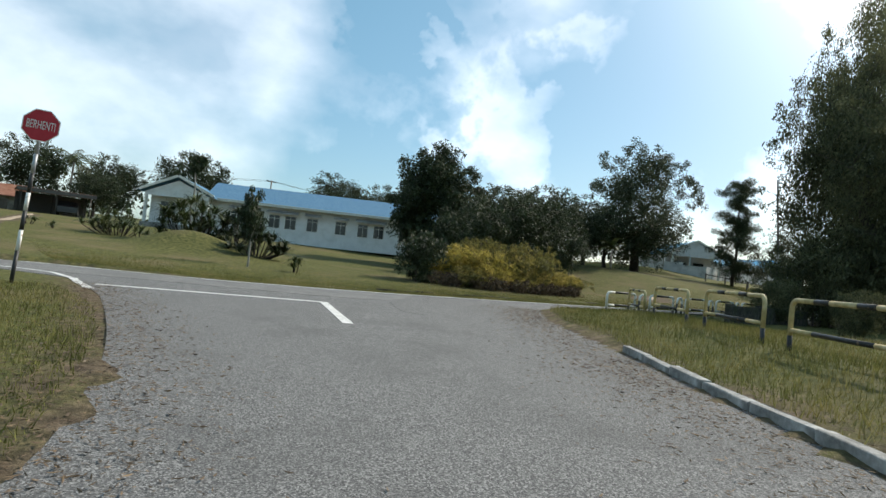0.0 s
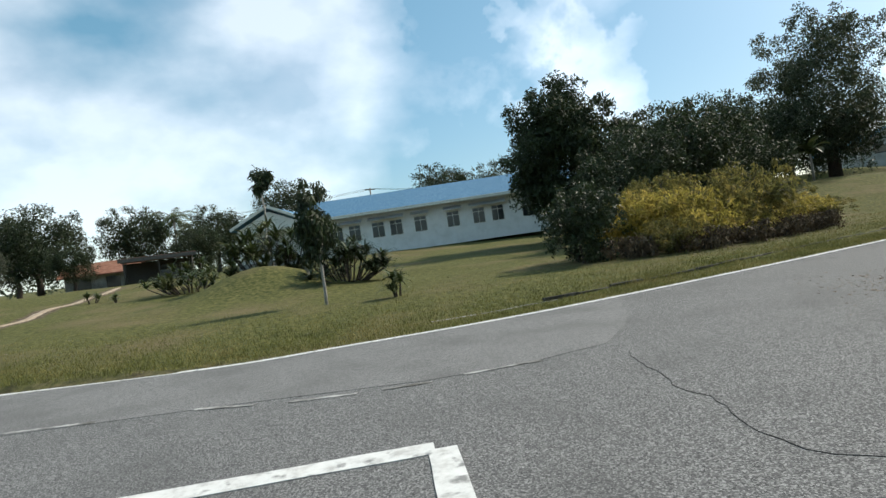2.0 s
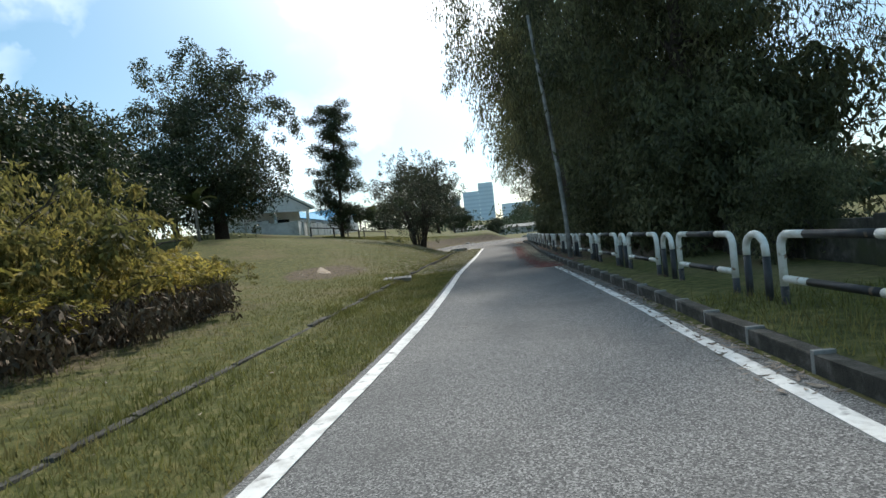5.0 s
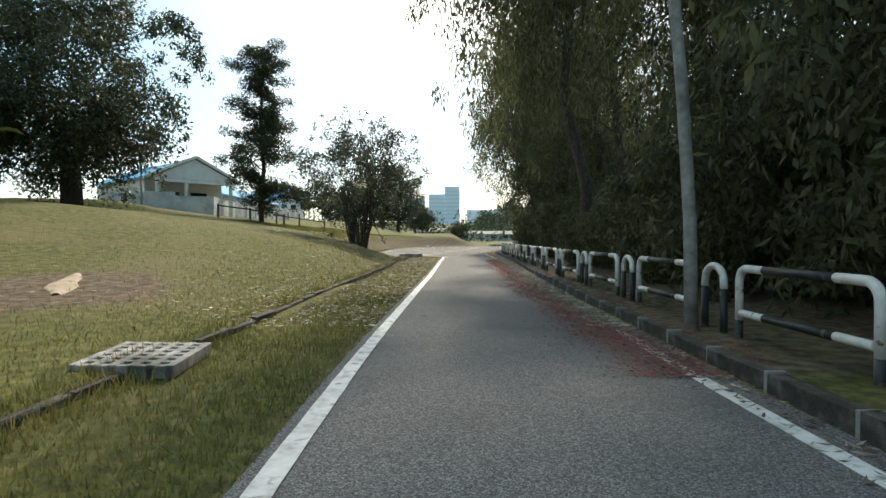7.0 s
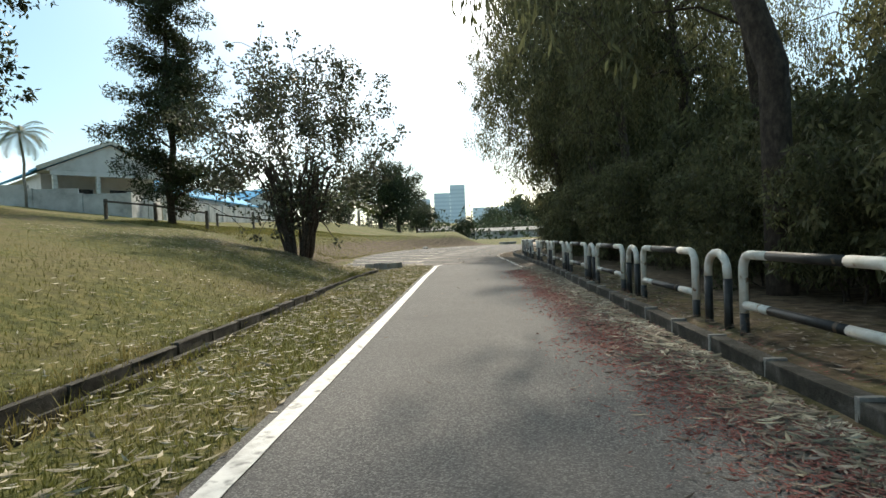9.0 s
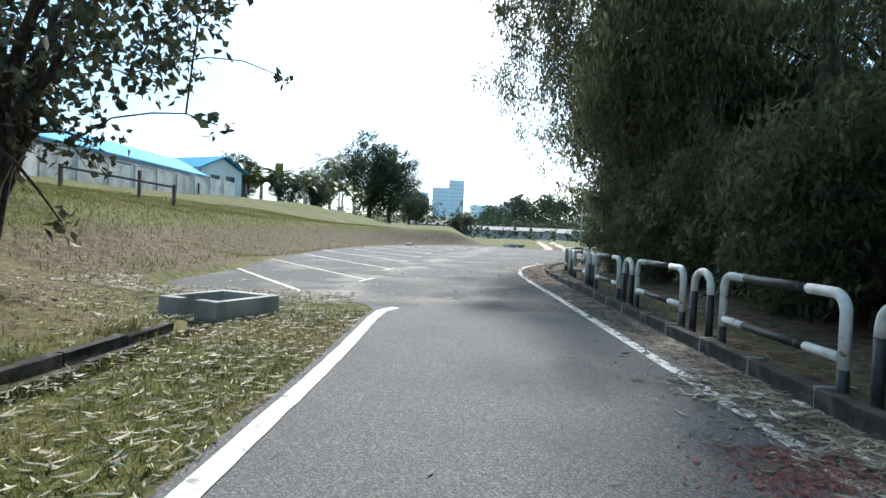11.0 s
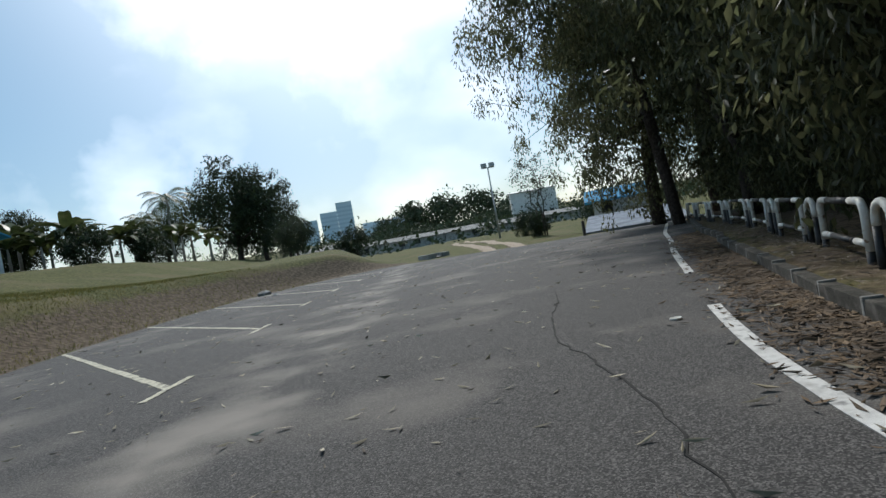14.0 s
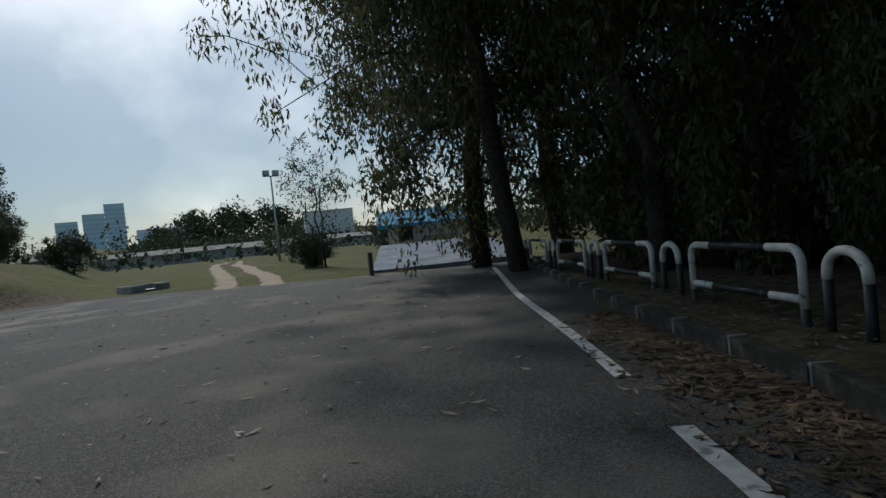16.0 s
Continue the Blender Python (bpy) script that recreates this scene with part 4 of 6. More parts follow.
def build_tree(name, label, seed, height, trunk_r, crown, clumps, clump_r, leaves, leaf, mat, bark=BARK, fork=0.35, limbs=10, droop=0.3, stems=1, shell=0.45, sprigs=0.5, group="", category="tree"):
    """A tree at the origin: stems, limbs to its clumps, and a crown of single leaves. crown: (cx, cy, cz, rx, ry, rz)."""
    rnd = np.random.RandomState(seed)
    t = thing(name, label, category, group=group)
    cx, cy, cz, rx, ry, rz = crown
    d = rnd.randn(clumps, 3)
    d /= np.linalg.norm(d, axis=1)[:, None]
    rad = shell + (1 - shell) * rnd.rand(clumps)
    cen = np.array([cx, cy, cz]) + d * rad[:, None] * np.array([rx, ry, rz])
    cr = clump_r * (0.5 + 0.9 * rnd.rand(clumps))
    extra = int(clumps * sprigs)
    if extra:                      # loose sprays that break the outline
        e = rnd.randn(extra, 3)
        e /= np.linalg.norm(e, axis=1)[:, None]
        e[:, 2] = np.where(rnd.rand(extra) < 0.6, np.abs(e[:, 2]), e[:, 2])
        tips = np.array([cx, cy, cz]) + e * (1.0 + 0.22 * rnd.rand(extra))[:, None] * np.array([rx, ry, rz])
        cen, cr = np.vstack([cen, tips]), np.r_[cr, clump_r * (0.25 + 0.3 * rnd.rand(extra))]
        clumps += extra
    v = leaf_arrays(rnd, cen, cr, leaves, leaf[0], leaf[1], droop)
    verts, faces = [], []

    def add(pts, radii, segs=7):
        a, f = tube_arrays(pts, radii, segs)
        o = len(verts)
        verts.extend(a)
        faces.extend([tuple(i + o for i in q) for q in f])
    forks, nodes = [], []
    for k in range(stems):
        a = 2 * math.pi * k / max(1, stems) + rnd.rand()
        spread = 0.0 if stems == 1 else 1.0
        foot = np.array([math.cos(a) * 0.3 * spread, math.sin(a) * 0.3 * spread, -0.25])
        top = np.array([cx * 0.6 + math.cos(a) * rx * 0.35 * spread, cy * 0.6 + math.sin(a) * ry * 0.35 * spread, height * (fork + 0.15 * rnd.rand() * spread)])
        pts, rr = limb(rnd, foot, top, trunk_r / math.sqrt(stems) * 1.25, trunk_r / math.sqrt(stems) * 0.7, 7, 0.08)
        add(pts, rr, 10)
        nodes += [(pts[q], rr[q]) for q in range(3, len(pts))]
        forks.append((top, trunk_r / math.sqrt(stems) * 0.7))
    order = sorted(rnd.permutation(clumps)[:limbs], key=lambda i: np.linalg.norm(cen[i] - forks[0][0]))
    for i in order:
        npos = np.array([p for p, _ in nodes])
        cost = np.linalg.norm(npos - cen[i], axis=1) + 1.5 * np.maximum(0, npos[:, 2] - cen[i][2] + 0.2)
        a, r0 = nodes[int(np.argmin(cost))]
        pts, rr = limb(rnd, a, cen[i], max(0.012, r0 * 0.72), 0.008, 5)
        add(pts, rr, 5)
        nodes += [(pts[q], max(0.01, rr[q])) for q in (2, 3)]
    me = mesh_from("trunk", verts, faces, bark)
    for p in me.polygons:
        p.use_smooth = True
    link("trunk", me, t)
    link("crown", leaves_mesh("crown", v, mat), t)
    return t


def plant(tree, x, y, scale=1.0, turn=0.0, sz=1.0, dz=0.0, copy=True):
    m = pose(x, y, ground_z(x, y) + dz, 0, 0, turn) @ Matrix.Diagonal((scale, scale, scale * sz, 1))
    if copy:
        return copy_thing(tree, m)
    tree.matrix_basis = m
    return tree


mango = build_tree("mango_tree", "dense dark round mango tree on the lawn", 3, 8.0, 0.28, (0, 0, 4.0, 2.5, 2.5, 3.3), 130, 0.72, 46000, (0.2, 0.075), LEAF["mango"], fork=0.25, limbs=14)
plant(mango, -20.0, 2.0, 1.22, copy=False)
shrub = build_tree("shrub", "dark leafy shrub at the edge of the thicket", 4, 2.3, 0.06, (0, 0, 1.1, 1.15, 1.15, 1.05), 34, 0.42, 8000, (0.12, 0.055), LEAF["mango"], fork=0.15, limbs=14, stems=4, category="shrub")
plant(shrub, -7.2, -9.6, copy=False)
THICKET_LABEL = "yellow-green weedy bush with drying leaves"
thickets = [build_tree("thicket_bush", THICKET_LABEL, 5 + 90 * k, 2.8, 0.05, (0, 0, 1.2, 1.7, 1.7, 1.15 + 0.15 * k), 75, 0.33, 9500, (0.15, 0.045), LEAF["bush" if k == 0 else "olive"], fork=0.12, limbs=55, stems=9, droop=0.8, sprigs=0.7, group="weedy thicket beside the road", category="bush") for k in (0, 1)]
THICKET_SPOTS = ((-6.2, -6.6, 0.95, 0), (-6.0, -3.4, 1.0, 80), (-6.4, -0.8, 1.0, 170), (-8.3, -4.6, 0.95, 230), (-8.4, -1.6, 1.0, 310), (-5.7, 0.3, 0.62, 20), (-7.9, -7.2, 0.95, 140), (-5.4, -8.0, 0.55, 60), (-5.3, -5.0, 0.6, 200), (-10.0, -3.2, 0.9, 100))
for k, (x, y, sc, tn) in enumerate(THICKET_SPOTS):
    plant(thickets[k % 2], x, y, sc, tn, (0.8 if x > -7 else 1.0) + 0.15 * math.sin(2.3 * k), copy=k > 1)
dead = build_tree("dead_brush", "brown withered brush at the foot of the thicket", 95, 1.0, 0.03, (0, 0, 0.3, 0.9, 0.7, 0.32), 26, 0.24, 1900, (0.12, 0.04), DEAD_LEAF, fork=0.2, limbs=30, stems=6, droop=0.8, group="withered brush under the thicket", category="brush")
for k, (x, y, sc, tn) in enumerate(((-4.9, -7.6, 1.0, 0), (-4.6, -5.8, 1.0, 50), (-4.5, -4.2, 0.9, 120), (-4.6, -2.4, 1.0, 200), (-5.0, -0.8, 0.9, 260), (-6.0, -9.0, 1.0, 300))):
    plant(dead, x, y, sc, tn, copy=k > 0)
back = build_tree("broadleaf_tree", "dark broadleaf tree behind the thicket", 6, 6.5, 0.2, (0, 0, 3.7, 2.7, 2.7, 2.6), 65, 0.8, 17000, (0.19, 0.08), LEAF["mango"], fork=0.3, limbs=14, group="trees behind the thicket")
plant(back, -13.2, 3.2, copy=False)
for x, y, sc, tn in ((-15.5, 8.5, 1.05, 60), (-12.4, -1.0, 0.8, 130), (-18, 4.5, 1.0, 250), (-17.5, 13.5, 1.1, 10), (-11.8, 7.0, 0.7, 300), (-20, 10, 1.1, 90), (-17.8, 19.0, 0.9, 150), (-19.0, 24.5, 0.95, 210)):
    plant(back, x, y, sc, tn)
tall = build_tree("tall_tree", "tall broadleaf tree with a ragged leafy top", 7, 14.0, 0.42, (0, 0, 6.4, 5.3, 5.3, 6.1), 165, 1.05, 52000, (0.22, 0.10), LEAF["broad"], fork=0.3, limbs=60, sprigs=0.8)
plant(tall, -17.8, 28.4, 0.99, copy=False)


def build_layered(name, label, seed, height, trunk_r, tiers, reach, mat):
    """A tall straight tree whose boughs stand out in uneven flat layers, with sky between them."""
    rnd = np.random.RandomState(seed)
    t = thing(name, label, "tree")
    verts, faces, cen, cr = [], [], [], []

    def add(pts, radii, segs=6):
        a, f = tube_arrays(pts, radii, segs)
        o = len(verts)
        verts.extend(a)
        faces.extend([tuple(i + o for i in q) for q in f])
    pts, rr = limb(rnd, (0, 0, -0.3), (0.15, 0.1, height * 0.96), trunk_r, 0.03, 9, 0.03)
    add(pts, rr, 9)
    for k in range(tiers):
        u = 0.13 + 0.85 * k / (tiers - 1)
        z = height * u
        for b in range(4):
            a = rnd.rand() * 6.28
            ln = reach * (0.35 + 0.65 * rnd.rand()) * (1.0 - 0.5 * u) * (1.25 if 0.25 < u < 0.45 else 1.0)
            tip = np.array((math.cos(a) * ln, math.sin(a) * ln, z + 0.15 * ln + 0.2 * rnd.randn()))
            p, r = limb(rnd, (0.1 * u, 0.1 * u, z - 0.4), tip, 0.05 * (1.2 - u), 0.01, 4)
            add(p, r, 5)
            for f in (0.45, 0.75, 1.0):
                cen.append(np.array((0.1 * u, 0.1 * u, z)) * (1 - f) + tip * f + rnd.randn(3) * 0.12)
                cr.append(0.5 + 0.4 * rnd.rand())
    for k in range(22):
        cen.append(np.array((0.1, 0.1, height * (0.08 + 0.85 * k / 22))) + rnd.randn(3) * 0.35)
        cr.append(0.85 if k < 14 else 0.65)
    me = mesh_from("trunk", verts, faces, BARK)
    for p in me.polygons:
        p.use_smooth = True
    link("trunk", me, t)
    link("crown", leaves_mesh("crown", leaf_arrays(rnd, np.array(cen), np.array(cr), 46000, 0.2, 0.06, 0.1, 0.72), mat), t)
    return t


pine = build_layered("slender_tree", "slender dark tree with layered boughs", 8, 12.2, 0.2, 13, 3.9, LEAF["mango"])
plant(pine, -11.5, 37.8, 0.9, copy=False)
stemmy = build_tree("multi_stem_tree", "bushy tree of many thin bare stems with sparse leaves", 9, 6.6, 0.26, (0, 0, 4.0, 3.3, 3.3, 3.1), 190, 0.5, 16500, (0.13, 0.08), LEAF["grey"], fork=0.4, limbs=240, stems=34, sprigs=0.6)
plant(stemmy, -4.3, 31.75, 1.0, copy=False)

ACACIA_LABEL = "tall dark acacia with drooping narrow leaves"
acacias = [build_tree("acacia_tree", ACACIA_LABEL, 11, 12.0, 0.17, (-2.3, 0, 7.7, 4.1, 3.6, 5.2), 104, 0.85, 29000, (0.17, 0.052), LEAF["acacia"], fork=0.6, limbs=60, droop=0.9, sprigs=0.6, group="dark trees behind the railings"),
           build_tree("acacia_tree", ACACIA_LABEL, 12, 11.5, 0.15, (-2.1, 0.4, 7.3, 3.9, 3.5, 5.0), 98, 0.85, 27000, (0.16, 0.056), LEAF["acacia"], fork=0.65, limbs=55, droop=0.9, sprigs=0.6, group="dark trees behind the railings")]
weeping = build_tree("acacia_tree", "dark acacia whose foliage hangs low over its trunk", 15, 11.5, 0.2, (-0.8, 0, 5.9, 3.5, 3.3, 5.1), 125, 0.85, 37000, (0.17, 0.056), LEAF["acacia"], fork=0.55, limbs=60, droop=0.9, sprigs=0.5, group="dark trees behind the railings")
for k, (x, y, sc, tn) in enumerate(((16.0, 67.2, 1.2, 0), (16.3, 60.2, 1.0, 80), (14.2, 55.6, 0.95, 150), (11.0, 50.6, 1.05, 0), (18.6, 66.5, 1.1, 300), (9.6, 46.6, 0.95, 20), (6.6, 6.2, 0.92, 60))):
    plant(weeping, x, y, sc, tn, copy=k > 0)
rnd = random.Random(5)
ROW = [(8.4, 6.6, 0.9), (8.2, 11.0, 0.95), (7.6, 15.5, 1.0), (5.3, 19.8, 1.03), (8.4, 26.0, 1.05), (9.0, 31.0, 1.0), (9.0, 36.5, 1.0), (8.6, 41.0, 1.0), (7.9, 45.6, 0.95), (11.3, 45.4, 0.95), (12.2, 48.0, 0.8), (13.9, 50.2, 1.0), (14.4, 52.6, 0.8), (15.2, 55.0, 1.15), (16.2, 57.4, 0.85), (14.6, 60.2, 1.0), (15.4, 63.8, 1.2),
       (19.5, 4.5, 1.0), (9.8, 13.4, 0.75), (11.6, 27.0, 1.0), (14.4, 42.5, 1.0), (18.0, 49.5, 1.0), (17.0, 45.5, 0.9)]
for k, (x, y, size) in enumerate(ROW):
    sc = rnd.uniform(0.93, 1.07) * size
    turn = -32 * float(smoothstep((y - 42) / 6)) + rnd.uniform(-25, 25) + (180 if k > 18 and k % 2 else 0)
    plant(acacias[k % 2], x + rnd.uniform(-0.3, 0.3), y + rnd.uniform(-0.5, 0.5), sc, turn, rnd.uniform(0.95, 1.12) * (1.22 if k < 5 else 1.0), copy=k > 1)
under = build_tree("undergrowth_bush", "dark undergrowth bush behind the railings", 13, 3.2, 0.05, (0, 0, 1.5, 1.4, 1.4, 1.5), 44, 0.48, 9500, (0.15, 0.05), LEAF["acacia"], fork=0.15, limbs=24, stems=5, droop=0.7, group="undergrowth behind the railings", category="bush")
su, first = 16.5, True
while su < 76:
    for off, big in ((2.1, 0.85), (3.9, 1.25), (6.6, 1.6)):
        if (su < 22 and off < 3) or (su < 38 and off > 6):
            continue
        p, d = along(RAIL_LINE, min(su, 90) + rnd.uniform(-0.4, 0.4))
        o = off + rnd.uniform(-0.2, 0.5)
        plant(under, p[0] + d[1] * o, p[1] - d[0] * o, rnd.uniform(0.8, 1.15) * big * (1.0 if su > 36 else 0.75), rnd.uniform(0, 360), 1.0 if su < 52 else 1.25, copy=not first)
        first = False
    su += 2.0
for x, y, sc in ((15.6, 58.0, 1.2), (16.6, 60.6, 1.4), (15.2, 56.0, 1.1), (18.2, 63.2, 1.4)):
    plant(under, x, y, sc, 70 * x)
for x, y, sc in ((5.2, -1.6, 0.6), (5.4, 2.4, 1.2), (6.7, 3.5, 1.5), (8.2, 4.6, 1.6), (5.6, 6.2, 1.2), (7.0, 7.6, 1.5), (5.2, 9.4, 1.1), (6.6, 11.0, 1.5), (9.0, 8.4, 1.7), (5.3, 12.8, 1.0)):
    plant(under, x, y, sc, 90 * x)
gum = build_tree("gum_tree", "pale-stemmed gum tree with thin airy foliage", 14, 10.5, 0.15, (-1.3, 0.3, 6.2, 2.7, 2.7, 4.2), 80, 0.6, 8500, (0.2, 0.035), LEAF["grey"], bark=PALE_BARK, fork=0.6, limbs=60, droop=0.9)
plant(gum, 12.4, 2.6, copy=False)
plant(gum, 17.5, 4.0, 0.9, 30)
for x, y, sc in ((9.5, 1.5, 0.5), (8.8, -5.5, 0.5), (12.5, -2.5, 0.55), (14.0, -6.5, 0.85), (16.5, -9.0, 0.9)):
    plant(under, x, y, sc, 50 * x)


# ---- the long house on the lawn ----
def build_long_house():
    """x runs along its front to the right, y to the back, z up; origin at the front wall's foot below the first window."""
    ax, bx = Vector((-40.23, -4.6)), Vector((-33.0, 6.03))
    d = (bx - ax).normalized()
    h = thing("long_house", "long white single-storey building with blue tiled roof", "house", pose(ax.x, ax.y, 2.33, 0, 0, math.degrees(math.atan2(d.y, d.x))))
    return h


house = build_long_house()
HL, HR, HD, HH = -2.6, 24.0, 7.0, 2.85
part("wall", box(HL, 0, -0.6, HR, 0.2, HH), WALL_WHITE, house)
part("wall", box(HL, HD, -0.6, HR, HD + 0.2, HH), WALL_WHITE, house)
part("wall", box(HR - 0.2, 0.2, -0.6, HR, HD, HH), WALL_WHITE, house)
part("wall", box(HL, 0.2, -0.6, HL + 0.2, HD, HH), WALL_WHITE, house)


def gable_roof(x0, x1, y0, y1, z0, rise, mat, parent, along_x=True, thick=0.12):
    bm = bmesh.new()
    if along_x:
        ym = (y0 + y1) / 2
        prof = [(y0, z0), (ym, z0 + rise), (y1, z0)]
        rows = [[bm.verts.new((x, y, z)) for y, z in prof] + [bm.verts.new((x, y, z - thick)) for y, z in prof] for x in (x0, x1)]
    else:
        xm = (x0 + x1) / 2
        prof = [(x0, z0), (xm, z0 + rise), (x1, z0)]
        rows = [[bm.verts.new((x, y, z)) for x, z in prof] + [bm.verts.new((x, y, z - thick)) for x, z in prof] for y in (y0, y1)]
    a, b = rows
    for i in (0, 1):
        bm.faces.new((a[i], a[i + 1], b[i + 1], b[i]))
        bm.faces.new((a[i + 3], b[i + 3], b[i + 4], a[i + 4]))
        for r in (a, b):
            bm.faces.new((r[i], r[i + 3], r[i + 4], r[i + 1]))
    bm.faces.new((a[0], b[0], b[3], a[3]))
    bm.faces.new((a[2], a[5], b[5], b[2]))
    bmesh.ops.recalc_face_normals(bm, faces=bm.faces[:])
    return part("roof", bm, mat, parent, "blue tiled roof")


gable_roof(HL - 0.5, HR + 0.6, -0.8, HD + 1.0, HH + 0.05, 1.9, ROOF_PALE, house)
part("fascia", box(HL - 0.5, -0.86, HH - 0.14, HR + 0.6, -0.81, HH + 0.1), WHITE_PAINT, house, "white fascia board")


def house_window(x, w=1.05, z0=0.75, z1=2.05, double=True):
    win = part("window", box(x, -0.04, z0, x + w + 0.04, -0.005, z1, 0.005), WHITE_PAINT, house, "white framed window")
    n = 2 if double else 1
    for k in range(n):
        a = x + 0.04 + k * (w - 0.04) / n
        part("pane", box(a, -0.055, z0 + 0.06, a + (w - 0.04) / n - 0.04, -0.042, z1 - 0.36), GLASS_DARK, win, "dark glass pane")
        part("pane", box(a, -0.055, z1 - 0.32, a + (w - 0.04) / n - 0.04, -0.042, z1 - 0.05), GLASS_DARK, win, "dark glass pane")


for x, w in ((-0.7, 1.0), (0.8, 1.0), (2.75, 1.05), (4.25, 1.05), (6.3, 1.05), (9.0, 1.05), (11.15, 1.0), (12.7, 1.0), (15.2, 1.0), (17.5, 1.0)):
    house_window(x, w)
for a, b in ((-0.9, 2.0), (2.5, 5.5), (6.1, 7.6), (8.8, 10.3), (10.9, 13.9), (15.0, 16.4), (17.3, 18.7)):
    bm = bmesh.new()
    q = [bm.verts.new(c) for c in ((a, -0.02, 2.42), (b, -0.02, 2.42), (b, -0.55, 2.18), (a, -0.55, 2.18))]
    f = bm.faces.new(q)
    ret = bmesh.ops.extrude_face_region(bm, geom=[f])
    for g in ret["geom"]:
        if isinstance(g, bmesh.types.BMVert):
            g.co.z += 0.05
    bmesh.ops.recalc_face_normals(bm, faces=bm.faces[:])
    part("awning", bm, TIN, house, "pale metal awning")
# front porch with its gable
part("porch_wall", box(-7.6, -0.4, -0.6, HL - 0.02, -0.2, HH), WALL_WHITE, house)
part("porch_wall", box(-7.8, -0.4, -0.6, -7.602, HD, HH), WALL_WHITE, house)


def gable_wall(x0, x1, y, z, rise, parent, thick=0.15):
    bm = bmesh.new()
    tri = [bm.verts.new(c) for c in ((x0, y, z), (x1, y, z), ((x0 + x1) / 2, y, z + rise))]
    ret = bmesh.ops.extrude_face_region(bm, geom=[bm.faces.new(tri)])
    for g in ret["geom"]:
        if isinstance(g, bmesh.types.BMVert):
            g.co.y += thick
    bmesh.ops.recalc_face_normals(bm, faces=bm.faces[:])
    return part("gable_wall", bm, WALL_WHITE, parent)


gable_roof(-8.4, -1.9, -2.0, HD - 0.5, HH + 0.05, 1.55, ROOF_PALE, house, along_x=False)
gable_wall(-7.9, -2.4, -1.7, HH - 0.05, 1.25, house)
for sgn in (-1, 1):
    bm = box(-1.75, -2.06, -0.11, 1.75, -2.01, 0.11)
    bmesh.ops.transform(bm, matrix=pose(-5.15 + sgn * 1.62, 0, HH + 0.82, 0, sgn * 25.5, 0), verts=bm.verts[:])
    part("barge_board", bm, WHITE_PAINT, house, "white barge board")
part("beam", box(-7.9, -1.72, HH - 0.35, -2.4, -1.52, HH - 0.06), WALL_WHITE, house)
for x in (-7.8, -2.5):
    part("column", box(x - 0.12, -1.75, -0.6, x + 0.12, -1.5, HH - 0.35, 0.02), WHITE_PAINT, house, "white porch column")
part("window", box(-6.9, -0.44, 0.75, -5.7, -0.402, 2.1, 0.005), GLASS_DARK, house, "dark porch window")
part("veranda_slab", box(-8.0, -2.1, -0.6, -2.2, -0.402, 0.06), CONCRETE, house)


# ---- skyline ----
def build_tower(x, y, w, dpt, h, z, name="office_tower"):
    t = thing(name, "blue glass office tower with distance haze in its colour", "tower", pose(x, y, z))
    part("body", box(-w / 2, -dpt / 2, -60, w / 2, dpt / 2, h), TOWER_HAZED, t)
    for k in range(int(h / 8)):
        part("window_band", box(-w / 2 - 0.5, -dpt / 2 - 0.5, k * 8 + 2, w / 2 + 0.5, -dpt / 2 - 0.1, k * 8 + 5.5), TOWER_BAND_HAZED, t)
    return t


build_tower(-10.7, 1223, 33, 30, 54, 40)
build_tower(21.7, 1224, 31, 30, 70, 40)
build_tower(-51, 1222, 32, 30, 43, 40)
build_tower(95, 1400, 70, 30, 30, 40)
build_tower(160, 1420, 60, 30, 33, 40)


# ---- spiky plants on the mound ----
def strap_leaves(rnd, centres, n, length, width, up=0.6):
    """Arching strap leaves in rosettes round the given centres."""
    verts, faces = [], []
    for c in centres:
        for _ in range(n):
            a, e = rnd.rand() * 2 * math.pi, up + 0.5 * rnd.randn() * 0.5
            ln, wd = length * (0.6 + 0.7 * rnd.rand()), width * (0.7 + 0.6 * rnd.rand())
            out, side = np.array([math.cos(a), math.sin(a), 0]), np.array([-math.sin(a), math.cos(a), 0])
            o = len(verts)
            p, ang = np.array(c, float), 0.4 + e
            for k in range(5):
                w = wd * (0.6, 1.0, 0.9, 0.55, 0.05)[k]
                verts += [p + side * w / 2, p - side * w / 2]
                p = p + (out * math.cos(ang) + np.array([0, 0, math.sin(ang)])) * ln / 4
                ang -= 0.45
            faces += [(o + 2 * k, o + 2 * k + 1, o + 2 * k + 3, o + 2 * k + 2) for k in range(4)]
    return verts, faces


def build_spiky(name, label, seed, x, y, width, height, rosettes, n, length, lw, mat, category="shrub", group=""):
    rnd = np.random.RandomState(seed)
    t = thing(name, label, category, pose(x, y, ground_z(x, y)), group=group)
    cen, stems_v, stems_f = [], [], []
    for k in range(rosettes):
        r, a = width / 2 * math.sqrt(rnd.rand()), rnd.rand() * 6.28
        h = height * (0.15 + 0.85 * rnd.rand()) * math.sqrt(max(0.05, 1 - (2 * r / width) ** 2 * 0.8))
        c = (r * math.cos(a), r * math.sin(a), h * 0.8)
        cen.append(c)
        v, f = tube_arrays([(c[0] * 0.5, c[1] * 0.5, -0.1), (c[0] * 0.85, c[1] * 0.85, c[2] * 0.6), c], [0.03, 0.025, 0.02], 5)
        o = len(stems_v)
        stems_v += v
        stems_f += [tuple(i + o for i in q) for q in f]
    link("stem", mesh_from("stem", stems_v, stems_f, BARK), t)
    v, f = strap_leaves(rnd, cen, n, length, lw)
    link("foliage", mesh_from("foliage", v, f, mat), t)
    return t


